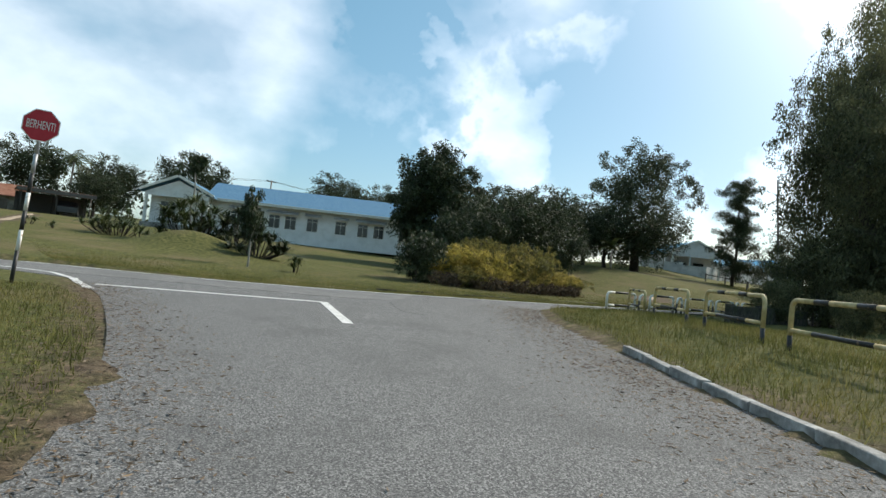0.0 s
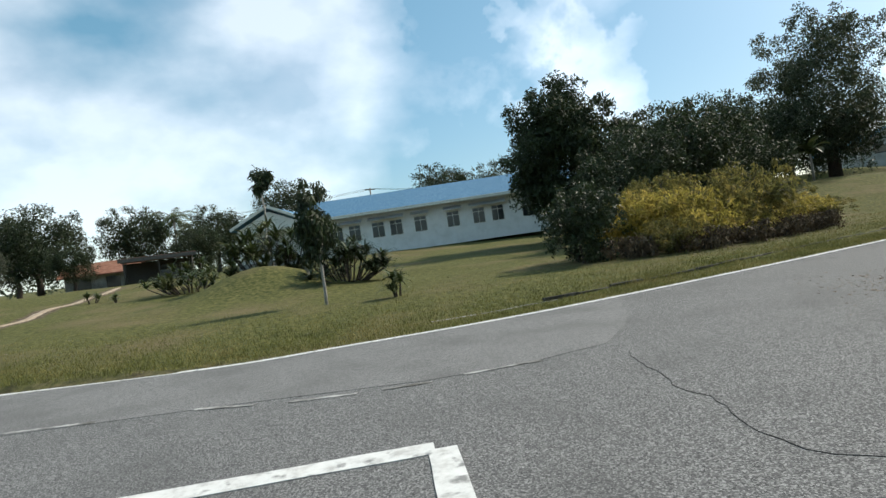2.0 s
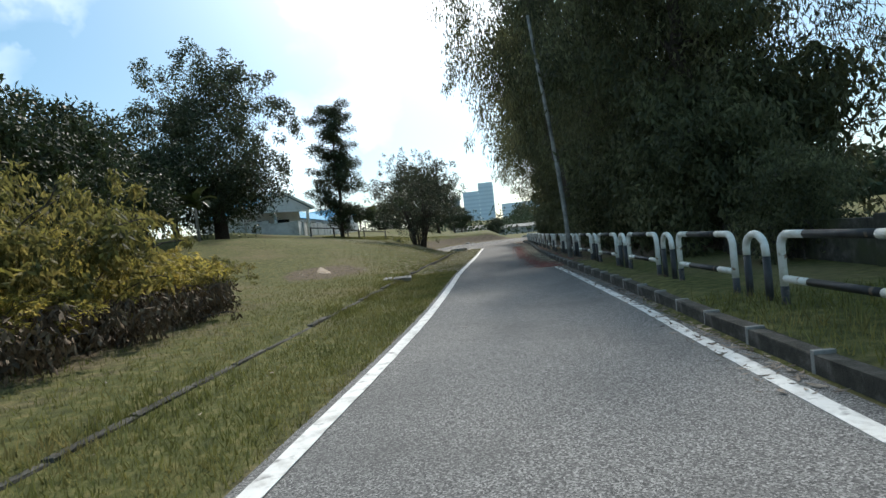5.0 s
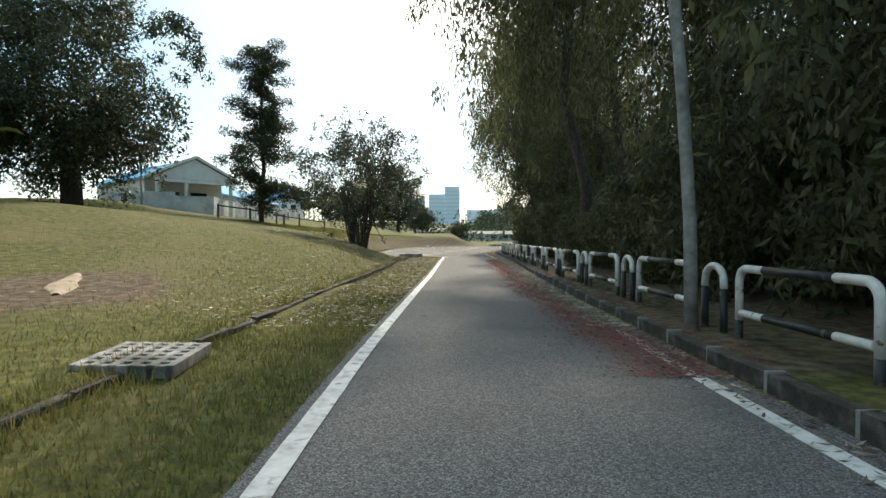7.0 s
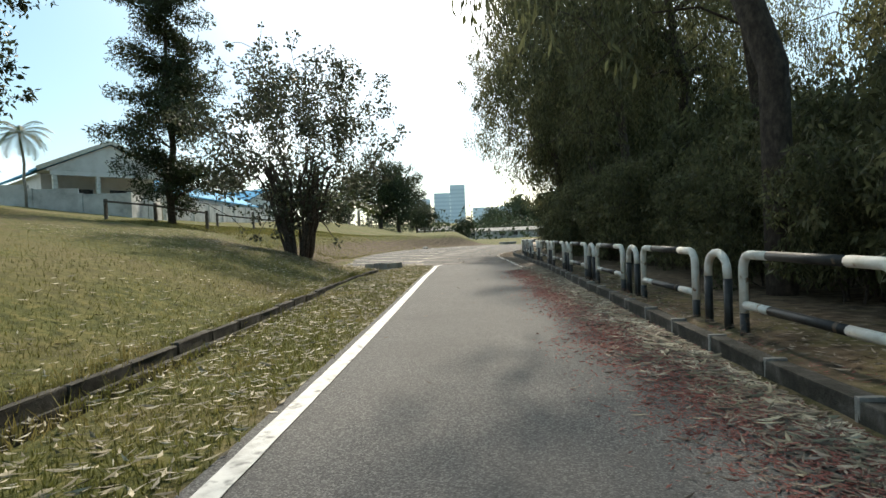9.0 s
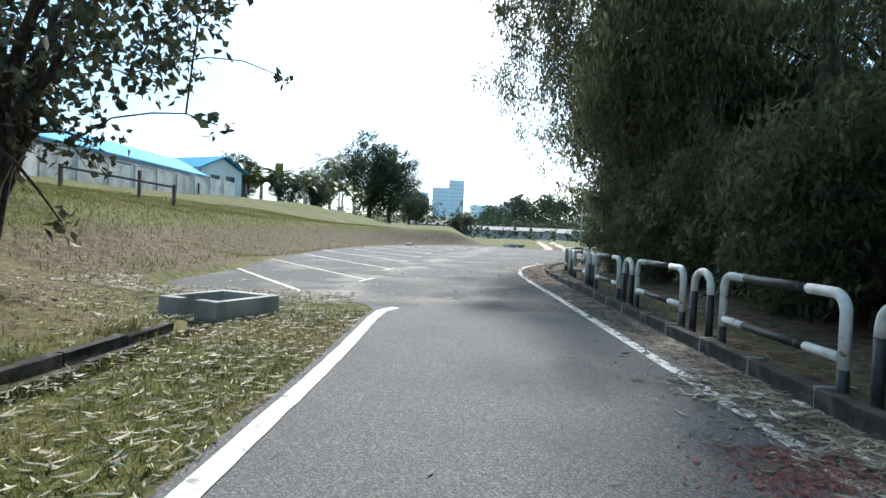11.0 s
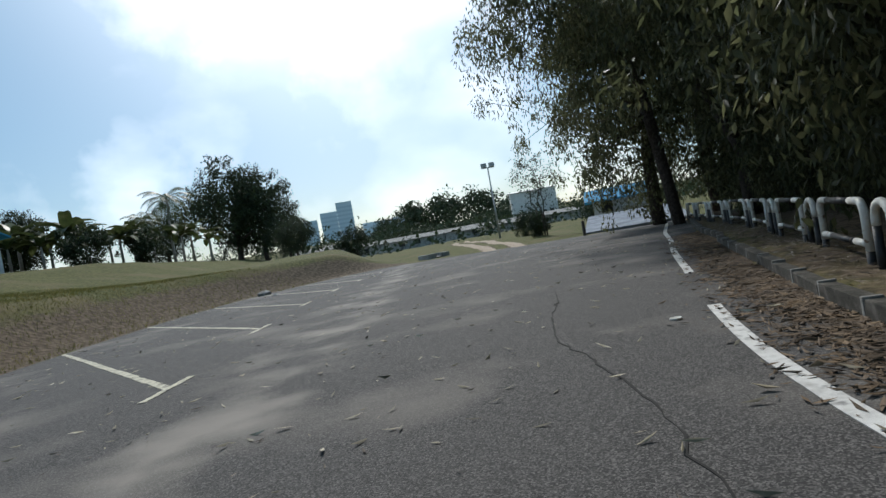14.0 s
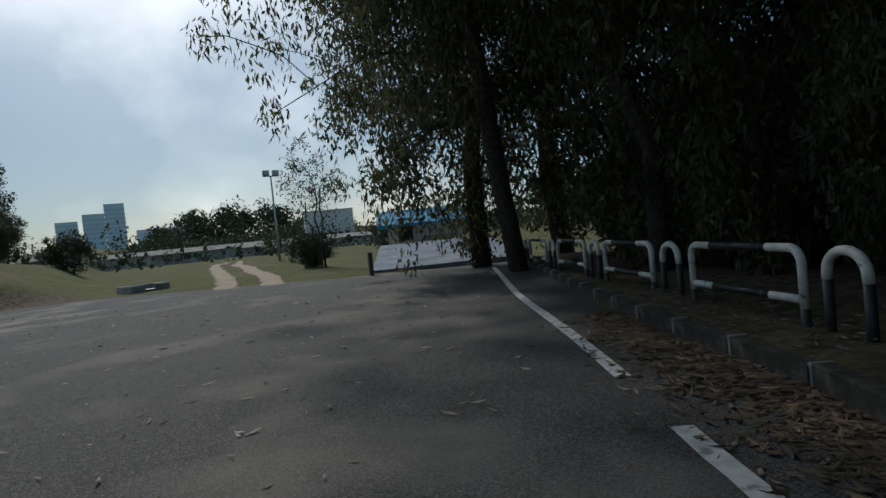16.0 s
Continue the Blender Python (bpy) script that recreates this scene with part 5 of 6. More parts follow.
build_spiky("dracaena_clump", "tall clump of arching dracaena leaves on the mound", 21, -19.6, -15.6, 3.6, 3.0, 44, 34, 0.85, 0.085, LEAF["palm"])
build_spiky("dracaena_clump", "dark clump of arching dracaena leaves", 22, -18.0, -13.8, 2.8, 2.5, 28, 32, 0.8, 0.08, LEAF["mango"])
build_spiky("dracaena_clump", "low dark clump of strap-leaved plants", 23, -14.2, -14.4, 2.9, 1.5, 28, 32, 0.75, 0.075, LEAF["mango"])
build_spiky("dracaena_clump", "low pale clump of drying strap leaves", 24, -22.8, -18.6, 3.6, 1.1, 22, 28, 0.7, 0.07, LEAF["palm"])
build_spiky("dracaena_clump", "leafy clump of strap-leaved plants by the porch", 25, -25.5, -18.0, 2.4, 1.9, 14, 28, 0.7, 0.07, LEAF["palm"])
build_spiky("spiky_plant", "single spiky dracaena plant on the lawn", 26, -7.4, -15.8, 0.45, 0.7, 5, 30, 0.5, 0.045, LEAF["palm"])
build_spiky("spiky_plant", "small spiky plant in the grass", 27, -25.5, -22.4, 0.6, 0.5, 4, 24, 0.45, 0.05, LEAF["palm"])
build_spiky("spiky_plant", "small spiky plant in the grass", 28, -24.0, -21.4, 0.5, 0.3, 3, 24, 0.4, 0.05, LEAF["palm"])
build_spiky("spiky_plant", "small spiky plant on the mound", 29, -18.6, -18.6, 0.8, 0.4, 5, 22, 0.4, 0.045, LEAF["palm"])

sapling = build_tree("sapling", "young tree with a pale stem and drooping leaves", 31, 4.0, 0.06, (0, 0, 2.55, 0.62, 0.62, 1.4), 26, 0.36, 2600, (0.24, 0.08), LEAF["mango"], bark=PALE_BARK, fork=0.6, limbs=16, droop=1.0)
plant(sapling, -8.9, -17.1, 0.6, 0, 1.38, copy=False)
thin = build_tree("slim_tree", "slim bare-stemmed tree with a tuft of leaves", 32, 5.6, 0.05, (0, 0, 5.0, 0.42, 0.42, 0.62), 10, 0.3, 900, (0.3, 0.08), LEAF["mango"], bark=PALE_BARK, fork=0.85, limbs=8, droop=0.8)
plant(thin, -22.2, -15.0, 0.95, copy=False)


# ---- palms and bananas ----
def build_palm(name, label, seed, height, fronds, length, r=0.13, category="palm", mat=None):
    rnd = np.random.RandomState(seed)
    t = thing(name, label, category)
    pts, rr = limb(rnd, (0, 0, -0.2), (0.2, 0.1, height), r, r * 0.75, 7, 0.06)
    tube("trunk", pts, rr, PALE_BARK, t, 8)
    verts, faces = [], []
    for k in range(fronds):
        a, ang = 2.4 * k + rnd.rand() * 0.5, 1.15 - 1.5 * (k / fronds)
        out, side = np.array([math.cos(a), math.sin(a), 0]), np.array([-math.sin(a), math.cos(a), 0])
        p = np.array(pts[-1], float)
        for q in range(16):
            step = out * math.cos(ang) + np.array([0, 0, math.sin(ang)])
            wl = length * 0.24 * math.sin(math.pi * (q + 1.5) / 18)
            for sg in (-1, 1):
                tip = p + side * sg * wl * 0.8 + step * wl * 0.6 - np.array([0, 0, wl * 0.45])
                o = len(verts)
                verts += [p, p + step * length / 16 * 0.75, tip]
                faces.append((o, o + 1, o + 2))
            p = p + step * length / 16
            ang -= 0.11
    link("foliage", mesh_from("foliage", verts, faces, mat or LEAF["palm"]), t)
    return t


def build_banana(name, label, seed, height):
    rnd = np.random.RandomState(seed)
    t = thing(name, label, "banana plant", group="banana plants by the wall")
    tube("stem", [(0, 0, -0.2), (0.03, 0, height * 0.5), (0.05, 0.02, height * 0.62)], [0.13, 0.1, 0.06], PALE_BARK, t, 8)
    verts, faces = [], []
    for k in range(9):
        a, ang = 2.4 * k + rnd.rand(), 1.35 - 0.11 * k + 0.15 * rnd.randn()
        out, side = np.array([math.cos(a), math.sin(a), 0]), np.array([-math.sin(a), math.cos(a), 0])
        p, ln = np.array((0.05, 0.02, height * 0.6)), height * (0.5 + 0.15 * rnd.rand())
        o = len(verts)
        for q in range(7):
            w = 0.30 * (0.15, 0.75, 1, 1, 0.9, 0.65, 0.08)[q] * height / 3.2
            step = out * math.cos(ang) + np.array([0, 0, math.sin(ang)])
            nrm = np.cross(side, step)
            verts += [p + side * w - nrm * w * 0.35, p, p - side * w - nrm * w * 0.35]
            p = p + step * ln / 6
            ang -= 0.27
        for q in range(6):
            b = o + 3 * q
            faces += [(b, b + 1, b + 4, b + 3), (b + 1, b + 2, b + 5, b + 4)]
    link("foliage", mesh_from("foliage", verts, faces, LEAF["palm"]), t)
    return t


palm = build_palm("coconut_palm", "coconut palm with arching fronds", 41, 6.5, 22, 3.0)
plant(palm, -64, -14.5, copy=False)
plant(palm, -17.5, 118, 1.25, 40)
plant(palm, -21.5, 122, 1.0, 140)
plant(palm, -22.3, 43.6, 0.62, 200)
banana = build_banana("banana_plant", "banana plant with broad torn leaves", 42, 4.2)
plant(banana, -24.5, 92, copy=False)
for k, (x, y, sc) in enumerate(((-23.0, 95, 1.15), (-22.5, 99, 1.0), (-20.8, 102, 1.2), (-20.2, 106, 1.0), (-19.0, 109, 1.25), (-18.0, 112, 1.1), (-16.8, 115, 1.2), (-22.5, 92.5, 0.9), (-19.6, 98, 0.8), (-15.6, 119, 1.2), (-17.5, 105, 0.85), (-14.6, 124, 1.1), (-20.2, 92.5, 0.8), (-18.9, 94.5, 1.1), (-19.0, 95, 0.9), (-17.0, 99.5, 0.9), (-14.5, 110, 1.0), (-13.0, 116, 0.9), (-13.5, 9.5, 0.62), (-14.8, 19.0, 0.7))):
    plant(banana, x, y, sc * (1.1 if y > 80 else 1.0), 67 * k)
plant(back, -15.6, 152, 2.55, 70, 1.2, -1.5)
plant(back, -11.4, 154, 2.2, 170, 1.2, -1.0)
plant(back, -6.5, 146, 1.3, 20)
plant(back, -21, 128, 1.3, 120)
plant(back, -26, 100, 1.0, 220)
plant(back, -4, 128, 0.9, 250)
plant(shrub, -17.0, 92, 1.5, 30)
plant(shrub, -15.6, 101, 1.6, 130)
plant(back, -25.5, 99.0, 1.0, 30)
plant(shrub, 3.5, 112, 1.5, 30)
for x, y, sc, tn in ((-61.6, -27, 1.35, 0), (-66, -18, 1.3, 70), (-66, -10, 1.2, 130), (-58, -36, 1.0, 30), (-49, -42, 1.2, 200), (-64, -1, 1.55, 20), (-67, 22, 1.6, 90), (-65, 29, 1.5, 170), (-55, -24, 0.7, 50), (-56, -13.5, 0.8, 110), (-75, -30, 1.3, 80)):
    plant(back, x, y, sc, tn)
for x, y, sc, tn in ((-53, -32.5, 0.75, 10), (-54.5, -35, 0.7, 80), (-52, -30, 0.6, 150)):
    plant(stemmy, x, y, sc, tn)


# ---- carport, car and neighbours on the far side of the lawn ----
def build_carport():
    c = thing("carport", "open timber carport with a low rusty roof", "carport", pose(-51, -17.5, ground_z(-51, -17.5), 0, 0, 86))
    for x in (-2.7, 0.0, 2.7):
        for y in (-0.2, 4.5):
            tube("post", [(x, y, -0.2), (x, y, 2.05)], 0.06, TIMBER, c, 8)
    part("roof", box(-3.1, -0.8, 2.05, 3.1, 5.0, 2.2, 0.02), RUST_ROOF, c, "rusty sheet roof")
    part("fascia", box(-3.1, -0.84, 1.85, 3.1, -0.802, 2.18), TIMBER, c)
    part("back_wall", box(-3.0, 5.0, -0.2, 3.0, 5.1, 2.0), TIMBER, c)
    return c


def build_car(m):
    c = thing("parked_car", "dark parked car with a pale windscreen under the carport", "car", m)
    bm = bmesh.new()
    prof = [(-2.0, 0.3), (-2.05, 0.75), (-1.2, 0.88), (-0.6, 1.35), (0.9, 1.38), (1.7, 0.92), (2.05, 0.85), (2.05, 0.3)]
    a = [bm.verts.new((x, -0.8, z)) for x, z in prof]
    b = [bm.verts.new((x, 0.8, z)) for x, z in prof]
    bm.faces.new(a)
    bm.faces.new(b[::-1])
    for i in range(len(prof)):
        j = (i + 1) % len(prof)
        bm.faces.new((a[i], b[i], b[j], a[j]))
    bmesh.ops.recalc_face_normals(bm, faces=bm.faces[:])
    bmesh.ops.bevel(bm, geom=bm.edges[:], offset=0.05, segments=2, affect="EDGES")
    part("body", bm, CAR_PAINT, c)
    # The windscreen's bright reflection is painted on as plain white.
    part("windscreen", box(-1.08, -0.62, 0.93, -0.72, 0.62, 1.26, 0.02), WHITE_PAINT, c, "windscreen with a bright reflection painted white")
    part("side_window", box(-0.5, -0.825, 0.95, 0.9, -0.805, 1.28), GLASS_DARK, c)
    for x in (-1.3, 1.3):
        for y in (-0.78, 0.78):
            w = tube("wheel", [(x, y - 0.1, 0.3), (x, y + 0.1, 0.3)], 0.3, RUBBER, c, 16)
            tube("rim", [(x, y - 0.105, 0.3), (x, y + 0.105, 0.3)], 0.17, STEEL, w, 12)
    return c


build_carport()
build_car(pose(-52.5, -16.3, ground_z(-52.5, -16.3), 0, 0, -10))


def build_house(name, label, m, w, d, h, rise, roof, wall, windows):
    """A plain house: w along x, d along y, ridge along x."""
    o = thing(name, label, "house", m)
    for q in (box(0, 0, -1.2, w, 0.15, h), box(0, d - 0.15, -1.2, w, d, h), box(0, 0.15, -1.2, 0.15, d - 0.15, h), box(w - 0.15, 0.15, -1.2, w, d - 0.15, h)):
        part("wall", q, wall, o)
    r = gable_roof(-0.5, w + 0.5, -0.6, d + 0.6, h + 0.02, rise, roof, o)
    r["label"] = "pitched roof"
    for x in (0.0, w - 0.15):
        bm = bmesh.new()
        tri = [bm.verts.new(c) for c in ((x, 0.0, h), (x, d, h), (x, d / 2, h + rise * 0.82))]
        ret = bmesh.ops.extrude_face_region(bm, geom=[bm.faces.new(tri)])
        for g in ret["geom"]:
            if isinstance(g, bmesh.types.BMVert):
                g.co.x += 0.15
        bmesh.ops.recalc_face_normals(bm, faces=bm.faces[:])
        part("gable_wall", bm, wall, o)
    for x, y, ww in windows:
        if y is None:
            part("window", box(x, -0.05, 0.9, x + ww, -0.004, 2.0), GLASS_DARK, o, "dark window")
        else:
            part("window", box(w + 0.004, y, 0.9, w + 0.05, y + ww, 2.0), GLASS_DARK, o, "dark window")
    return o


build_house("red_house", "small house with a rusty red roof among trees", pose(-60, -25, 1.4, 0, 0, 80), 6, 5, 2.3, 1.3, RUST_ROOF, WALL_GREY, ((1, None, 1.2), (3.5, None, 1.2)))
gable_house = build_house("white_house", "white house with a blue roof and a gabled porch", pose(-31.7, 53.8, 3.05, 0, 0, -41), 10.5, 6.6, 2.95, 1.75, ROOF_BLUE, WALL_WHITE, ((2, None, 1.4), (5, None, 1.4), (8, None, 1.4), (0, 1.0, 1.8), (0, 3.8, 1.4)))
gable_roof(10.9, 12.6, -0.7, 7.3, 2.99, 1.86, ROOF_BLUE, gable_house)
for sgn in (-1, 1):
    bm = box(12.55, -2.2, -0.12, 12.62, 2.2, 0.12)
    bmesh.ops.transform(bm, matrix=pose(0, 3.3 + sgn * 2.0, 3.88, -sgn * 24.9, 0, 0), verts=bm.verts[:])
    part("barge_board", bm, WHITE_PAINT, gable_house, "white barge board")
bm = bmesh.new()
tri = [bm.verts.new(c) for c in ((12.36, -0.3, 2.92), (12.36, 6.9, 2.92), (12.36, 3.3, 4.62))]
ret = bmesh.ops.extrude_face_region(bm, geom=[bm.faces.new(tri)])
for v in ret["geom"]:
    if isinstance(v, bmesh.types.BMVert):
        v.co.x += 0.1
bmesh.ops.recalc_face_normals(bm, faces=bm.faces[:])
part("gable_wall", bm, WALL_WHITE, gable_house)
part("beam", box(12.3, 0.0, 2.62, 12.5, 6.6, 2.9), WALL_WHITE, gable_house, "white porch beam")
for y in (0.1, 2.4, 6.3):
    part("column", box(12.28, y, -1.2, 12.52, y + 0.24, 2.618, 0.02), WHITE_PAINT, gable_house, "white porch column")
part("ceiling_panel", box(10.56, -0.3, 2.87, 12.28, 6.9, 2.91), WALL_WHITE, gable_house)
wing = build_house("white_house", "long white house wing with a blue roof", pose(-23.6, 57.2, 3.3, 0, 0, 90), 27.0, 5.5, 2.6, 1.6, ROOF_BLUE, WALL_WHITE, tuple((0.8 + 2.6 * k, None, 1.7) for k in range(10)))
for k in range(10):
    part("awning", box(0.6 + 2.6 * k, -0.85, 2.08, 2.7 + 2.6 * k, -0.02, 2.14), TIN, wing, "pale window awning")
build_house("white_house", "white house end with a gabled blue roof", pose(-32.52, 89.05, 4.3, 0, 0, -25), 9.2, 5.6, 2.6, 1.5, ROOF_BLUE, WALL_WHITE, ((2, None, 1.4), (6, None, 1.6), (0, 1.2, 1.2), (0, 3.3, 1.2)))


def build_wall_run(name, label, pts, h, t=0.15, mat=WALL_GREY):
    w = thing(name, label, "wall")
    for a, b in zip(pts[:-1], pts[1:]):
        n = max(1, round(math.hypot(b[0] - a[0], b[1] - a[1]) / 3))
        for k in range(n):
            p, q = [tuple(a[i] + (b[i] - a[i]) * (k + e) / n for i in (0, 1)) for e in (0, 1)]
            ln, yaw = math.hypot(q[0] - p[0], q[1] - p[1]), math.degrees(math.atan2(q[1] - p[1], q[0] - p[0]))
            m = pose(p[0], p[1], min(ground_z(*p), ground_z(*q)), 0, 0, yaw)
            bm = box(0.13, -t / 2, -0.6, ln - 0.13, t / 2, h)
            bmesh.ops.transform(bm, matrix=m, verts=bm.verts[:])
            part("panel", bm, mat, w)
            bm = box(-0.125, -t / 2 - 0.05, -0.6, 0.125, t / 2 + 0.05, h + 0.06, 0.01)
            bmesh.ops.transform(bm, matrix=m, verts=bm.verts[:])
            part("pillar", bm, mat, w)
    return w


build_wall_run("boundary_wall", "pale stained concrete boundary wall", [(-26.0, 45.0), (-18.0, 46.2), (-19.0, 54.0), (-19.2, 66.0), (-19.2, 81.0)], 1.45, mat=WALL_PALE)
build_wall_run("low_wall", "low stained concrete wall behind the railings", [(5.3, -6.2), (5.5, 1.6)], 0.62, mat=MOSSY)


def build_fence(name, label, pts, h, mid=True):
    f = thing(name, label, "fence")
    for p in pts:
        z = ground_z(*p)
        bm = box(p[0] - 0.06, p[1] - 0.06, z - 0.3, p[0] + 0.06, p[1] + 0.06, z + h, 0.01)
        part("post", bm, TIMBER, f)
    for a, b in zip(pts[:-1], pts[1:]):
        za, zb = ground_z(*a), ground_z(*b)
        tube("rail", [(a[0], a[1] - 0.1, za + h - 0.1), (b[0], b[1] - 0.1, zb + h - 0.1)], 0.045, TIMBER, f, 6)
    return f


build_fence("timber_fence", "low dark timber rail on squat posts under a tree", [(-14.0, 37.0), (-12.2, 37.7), (-10.2, 38.4)], 0.85)
build_fence("timber_fence", "single rail timber fence on the grass bank", [(-13.1, 46.8), (-9.5, 48.1)], 0.85)
build_fence("fence_stump", "old fence posts standing in the grass", [(-12.2, 50.6)], 1.2)
build_fence("fence_stump", "old fence posts standing in the grass", [(-19.0, 72.5)], 0.9)
build_fence("fence_stump", "old fence posts standing in the grass", [(-20.0, 76.0)], 1.5)
build_fence("fence_stump", "dark stump at the end of the car park", [(13.6, 69.9)], 0.75)


# ---- the far end ----
def build_mast(x, y, h):
    m = thing("floodlight_mast", "tall steel floodlight mast with two lamp heads", "floodlight mast", pose(x, y, ground_z(x, y)))
    tube("pole", [(0, 0, -0.5), (0, 0, h)], [0.16, 0.08], STEEL, m, 10)
    part("crossbar", box(-0.9, -0.06, h - 0.1, 0.9, 0.06, h + 0.02), STEEL, m)
    for sx in (-0.55, 0.55):
        part("lamp_head", box(sx - 0.35, -0.35, h + 0.03, sx + 0.35, 0.2, h + 0.6, 0.04), STEEL, m)
    return m


build_mast(23.4, 120.0, 9.8)
airy = build_tree("airy_tree", "thin airy young tree with sparse leaves", 51, 6.2, 0.07, (0, 0, 4.1, 1.35, 1.35, 2.1), 46, 0.4, 1500, (0.17, 0.06), LEAF["grey"], fork=0.5, limbs=36, stems=3)
plant(airy, 15.4, 80.5, copy=False)
cone = build_tree("conifer_bush", "dark conical bush beyond the car park", 52, 3.6, 0.1, (0, 0, 1.9, 1.0, 1.0, 1.8), 40, 0.45, 5000, (0.16, 0.05), LEAF["far"], fork=0.5, limbs=10, category="bush")
plant(cone, 24.0, 91.0, copy=False)
plant(shrub, 15.2, 80.9, 0.7, 70)
plant(shrub, 18.5, 92, 1.2, 200)
hut = build_house("blue_roof_hut", "small white hut with a bright blue roof", pose(18.3, 78.6, 0.0, 0, 0, -25), 3.6, 3.0, 1.7, 0.75, ROOF_BLUE, WALL_WHITE, ((0.5, None, 0.7),))
part("awning", box(1.5, -1.1, 1.05, 3.4, -0.06, 1.12, 0.01), TIN, hut, "pale sheet awning")
bm = bmesh.new()
slope = [bm.verts.new(c) for c in ((13.9, 70.6, 0.1), (18.6, 68.6, 0.1), (21.6, 75.0, 0.8), (17.3, 77.4, 0.8))]
ret = bmesh.ops.extrude_face_region(bm, geom=[bm.faces.new(slope)])
for q in ret["geom"]:
    if isinstance(q, bmesh.types.BMVert):
        q.co.z -= 1.6
bmesh.ops.recalc_face_normals(bm, faces=bm.faces[:])
tagged(part("concrete_ramp", bm, SLAB_BLUE, None), "grey-blue concrete slab ramp below the hut", "ramp")
build_house("white_block", "white two-storey building behind trees", pose(63, 240, 3, 0, 0, -15), 16, 10, 9.5, 0.6, TIN, WALL_WHITE, tuple((1 + 2.4 * k, None, 1.4) for k in range(6)))
for k, (x, y, w, d, hh, rz) in enumerate(((14, 185, 14, 8, 2.3, 5), (31, 178, 16, 8, 2.0, -6), (49, 182, 14, 9, 2.2, 4), (2, 205, 14, 8, 2.6, 0), (66, 190, 12, 8, 2.2, -10), (-7, 170, 9, 7, 3.0, 8), (24, 205, 18, 9, 2.6, 0), (47, 42, 9, 6, 2.2, -40))):
    build_house("low_shed", "low shed with a dull grey roof in the distance", pose(x, y, 0.2, 0, 0, rz), w, d, hh, 1.0, CONCRETE, WALL_GREY, ((2, None, 1.5), (6, None, 1.5)))


def build_far_woods():
    rnd = np.random.RandomState(61)
    cen, rad = [], []
    for k in range(520):
        a = rnd.uniform(-1.35, 1.35) if k % 4 else rnd.uniform(0.0, 0.7)
        r = rnd.uniform(210, 520)
        x, y = r * math.sin(a), 20 + r * math.cos(a)
        h = rnd.uniform(3, 8) + 0.012 * r
        z = ground_z(x, y)
        for _ in range(3):
            cen.append((x + rnd.randn() * 3, y + rnd.randn() * 3, z + h * rnd.uniform(0.3, 0.95)))
            rad.append(rnd.uniform(2.4, 4.6))
    for k in range(110):
        a, r = rnd.uniform(-0.05, 0.6), rnd.uniform(125, 175)
        x, y = r * math.sin(a), 10 + r * math.cos(a)
        cen.append((x, y, ground_z(x, y) + rnd.uniform(0.3, 2.2)))
        rad.append(rnd.uniform(1.0, 2.2))
    for k in range(200):
        a, r = rnd.uniform(1.35, 5.0), rnd.uniform(90, 260)
        x, y = r * math.sin(a), -10 + r * math.cos(a)
        for _ in range(3):
            cen.append((x + rnd.randn() * 2.5, y + rnd.randn() * 2.5, ground_z(x, y) + rnd.uniform(1.5, 8)))
            rad.append(rnd.uniform(2.0, 4.0))
    v = leaf_arrays(rnd, np.array(cen), np.array(rad), 75000, 1.1, 0.6, 0.2)
    tagged(link("far_woods", leaves_mesh("far_woods", v, LEAF["far"])), "distant line of mixed dark green trees", "woods", kind="stuff")


build_far_woods()


def build_hill_woods():
    rnd = np.random.RandomState(62)
    cen, rad = [], []
    for k in range(260):
        u = rnd.uniform(-1, 1)
        x, y = 78 + 62 * u, 440 + rnd.uniform(-25, 25)
        top = 30 * (1 - u * u) ** 0.7
        cen.append((x, y, ground_z(x, y) * 0.5 + rnd.uniform(0, max(4, top))))
        rad.append(rnd.uniform(4, 8))
    for k in range(220):
        a = rnd.uniform(0.5, 1.25)
        r = rnd.uniform(150, 190)
        cen.append((r * math.sin(a), r * math.cos(a) - 5, rnd.uniform(0, 9 + 6 * math.sin(5 * a))))
        rad.append(rnd.uniform(3, 6))
    v = leaf_arrays(rnd, np.array(cen), np.array(rad), 30000, 2.0, 1.2, 0.2)
    tagged(link("hill_woods", leaves_mesh("hill_woods", v, LEAF["far"])), "wooded hill in the hazy distance", "woods", kind="stuff")


build_hill_woods()


# ---- utility pole and wires, roadside pole ----
def build_utility_pole(x, y, h):
    u = thing("utility_pole", "grey utility pole with slack wires behind the roof", "utility pole", pose(x, y, ground_z(x, y)))
    tube("pole", [(0, 0, -0.5), (0, 0, h)], 0.1, CONCRETE, u, 8)
    part("crossarm", box(-0.06, -0.7, h - 0.25, 0.06, 0.7, h - 0.12), TIMBER, u)
    for dy in (-0.6, 0.6):
        for far in ((-6.0, -24.0), (5.0, 26.0)):
            pts = [(far[0] * t, dy + far[1] * t, h - 0.1 - 2.4 * t * (1.2 - 0.6 * t)) for t in np.linspace(0, 1, 9)]
            tube("wire", pts, 0.02, RUBBER, u, 4)
    return u


build_utility_pole(-62, 8.5, 8.2)
pole = thing("roadside_pole", "pale grey slender pole leaning beside the kerb", "pole", pose(2.84, 6.2, 0.05))
tube("shaft", [(0, 0, -0.3), (-0.02, 0, 1.2), (-0.09, 0.05, 2.6), (-0.22, 0.1, 4.2), (-0.4, 0.15, 6.2), (-0.5, 0.2, 7.4)], [0.07, 0.067, 0.063, 0.058, 0.05, 0.042], CONCRETE, pole, 12)


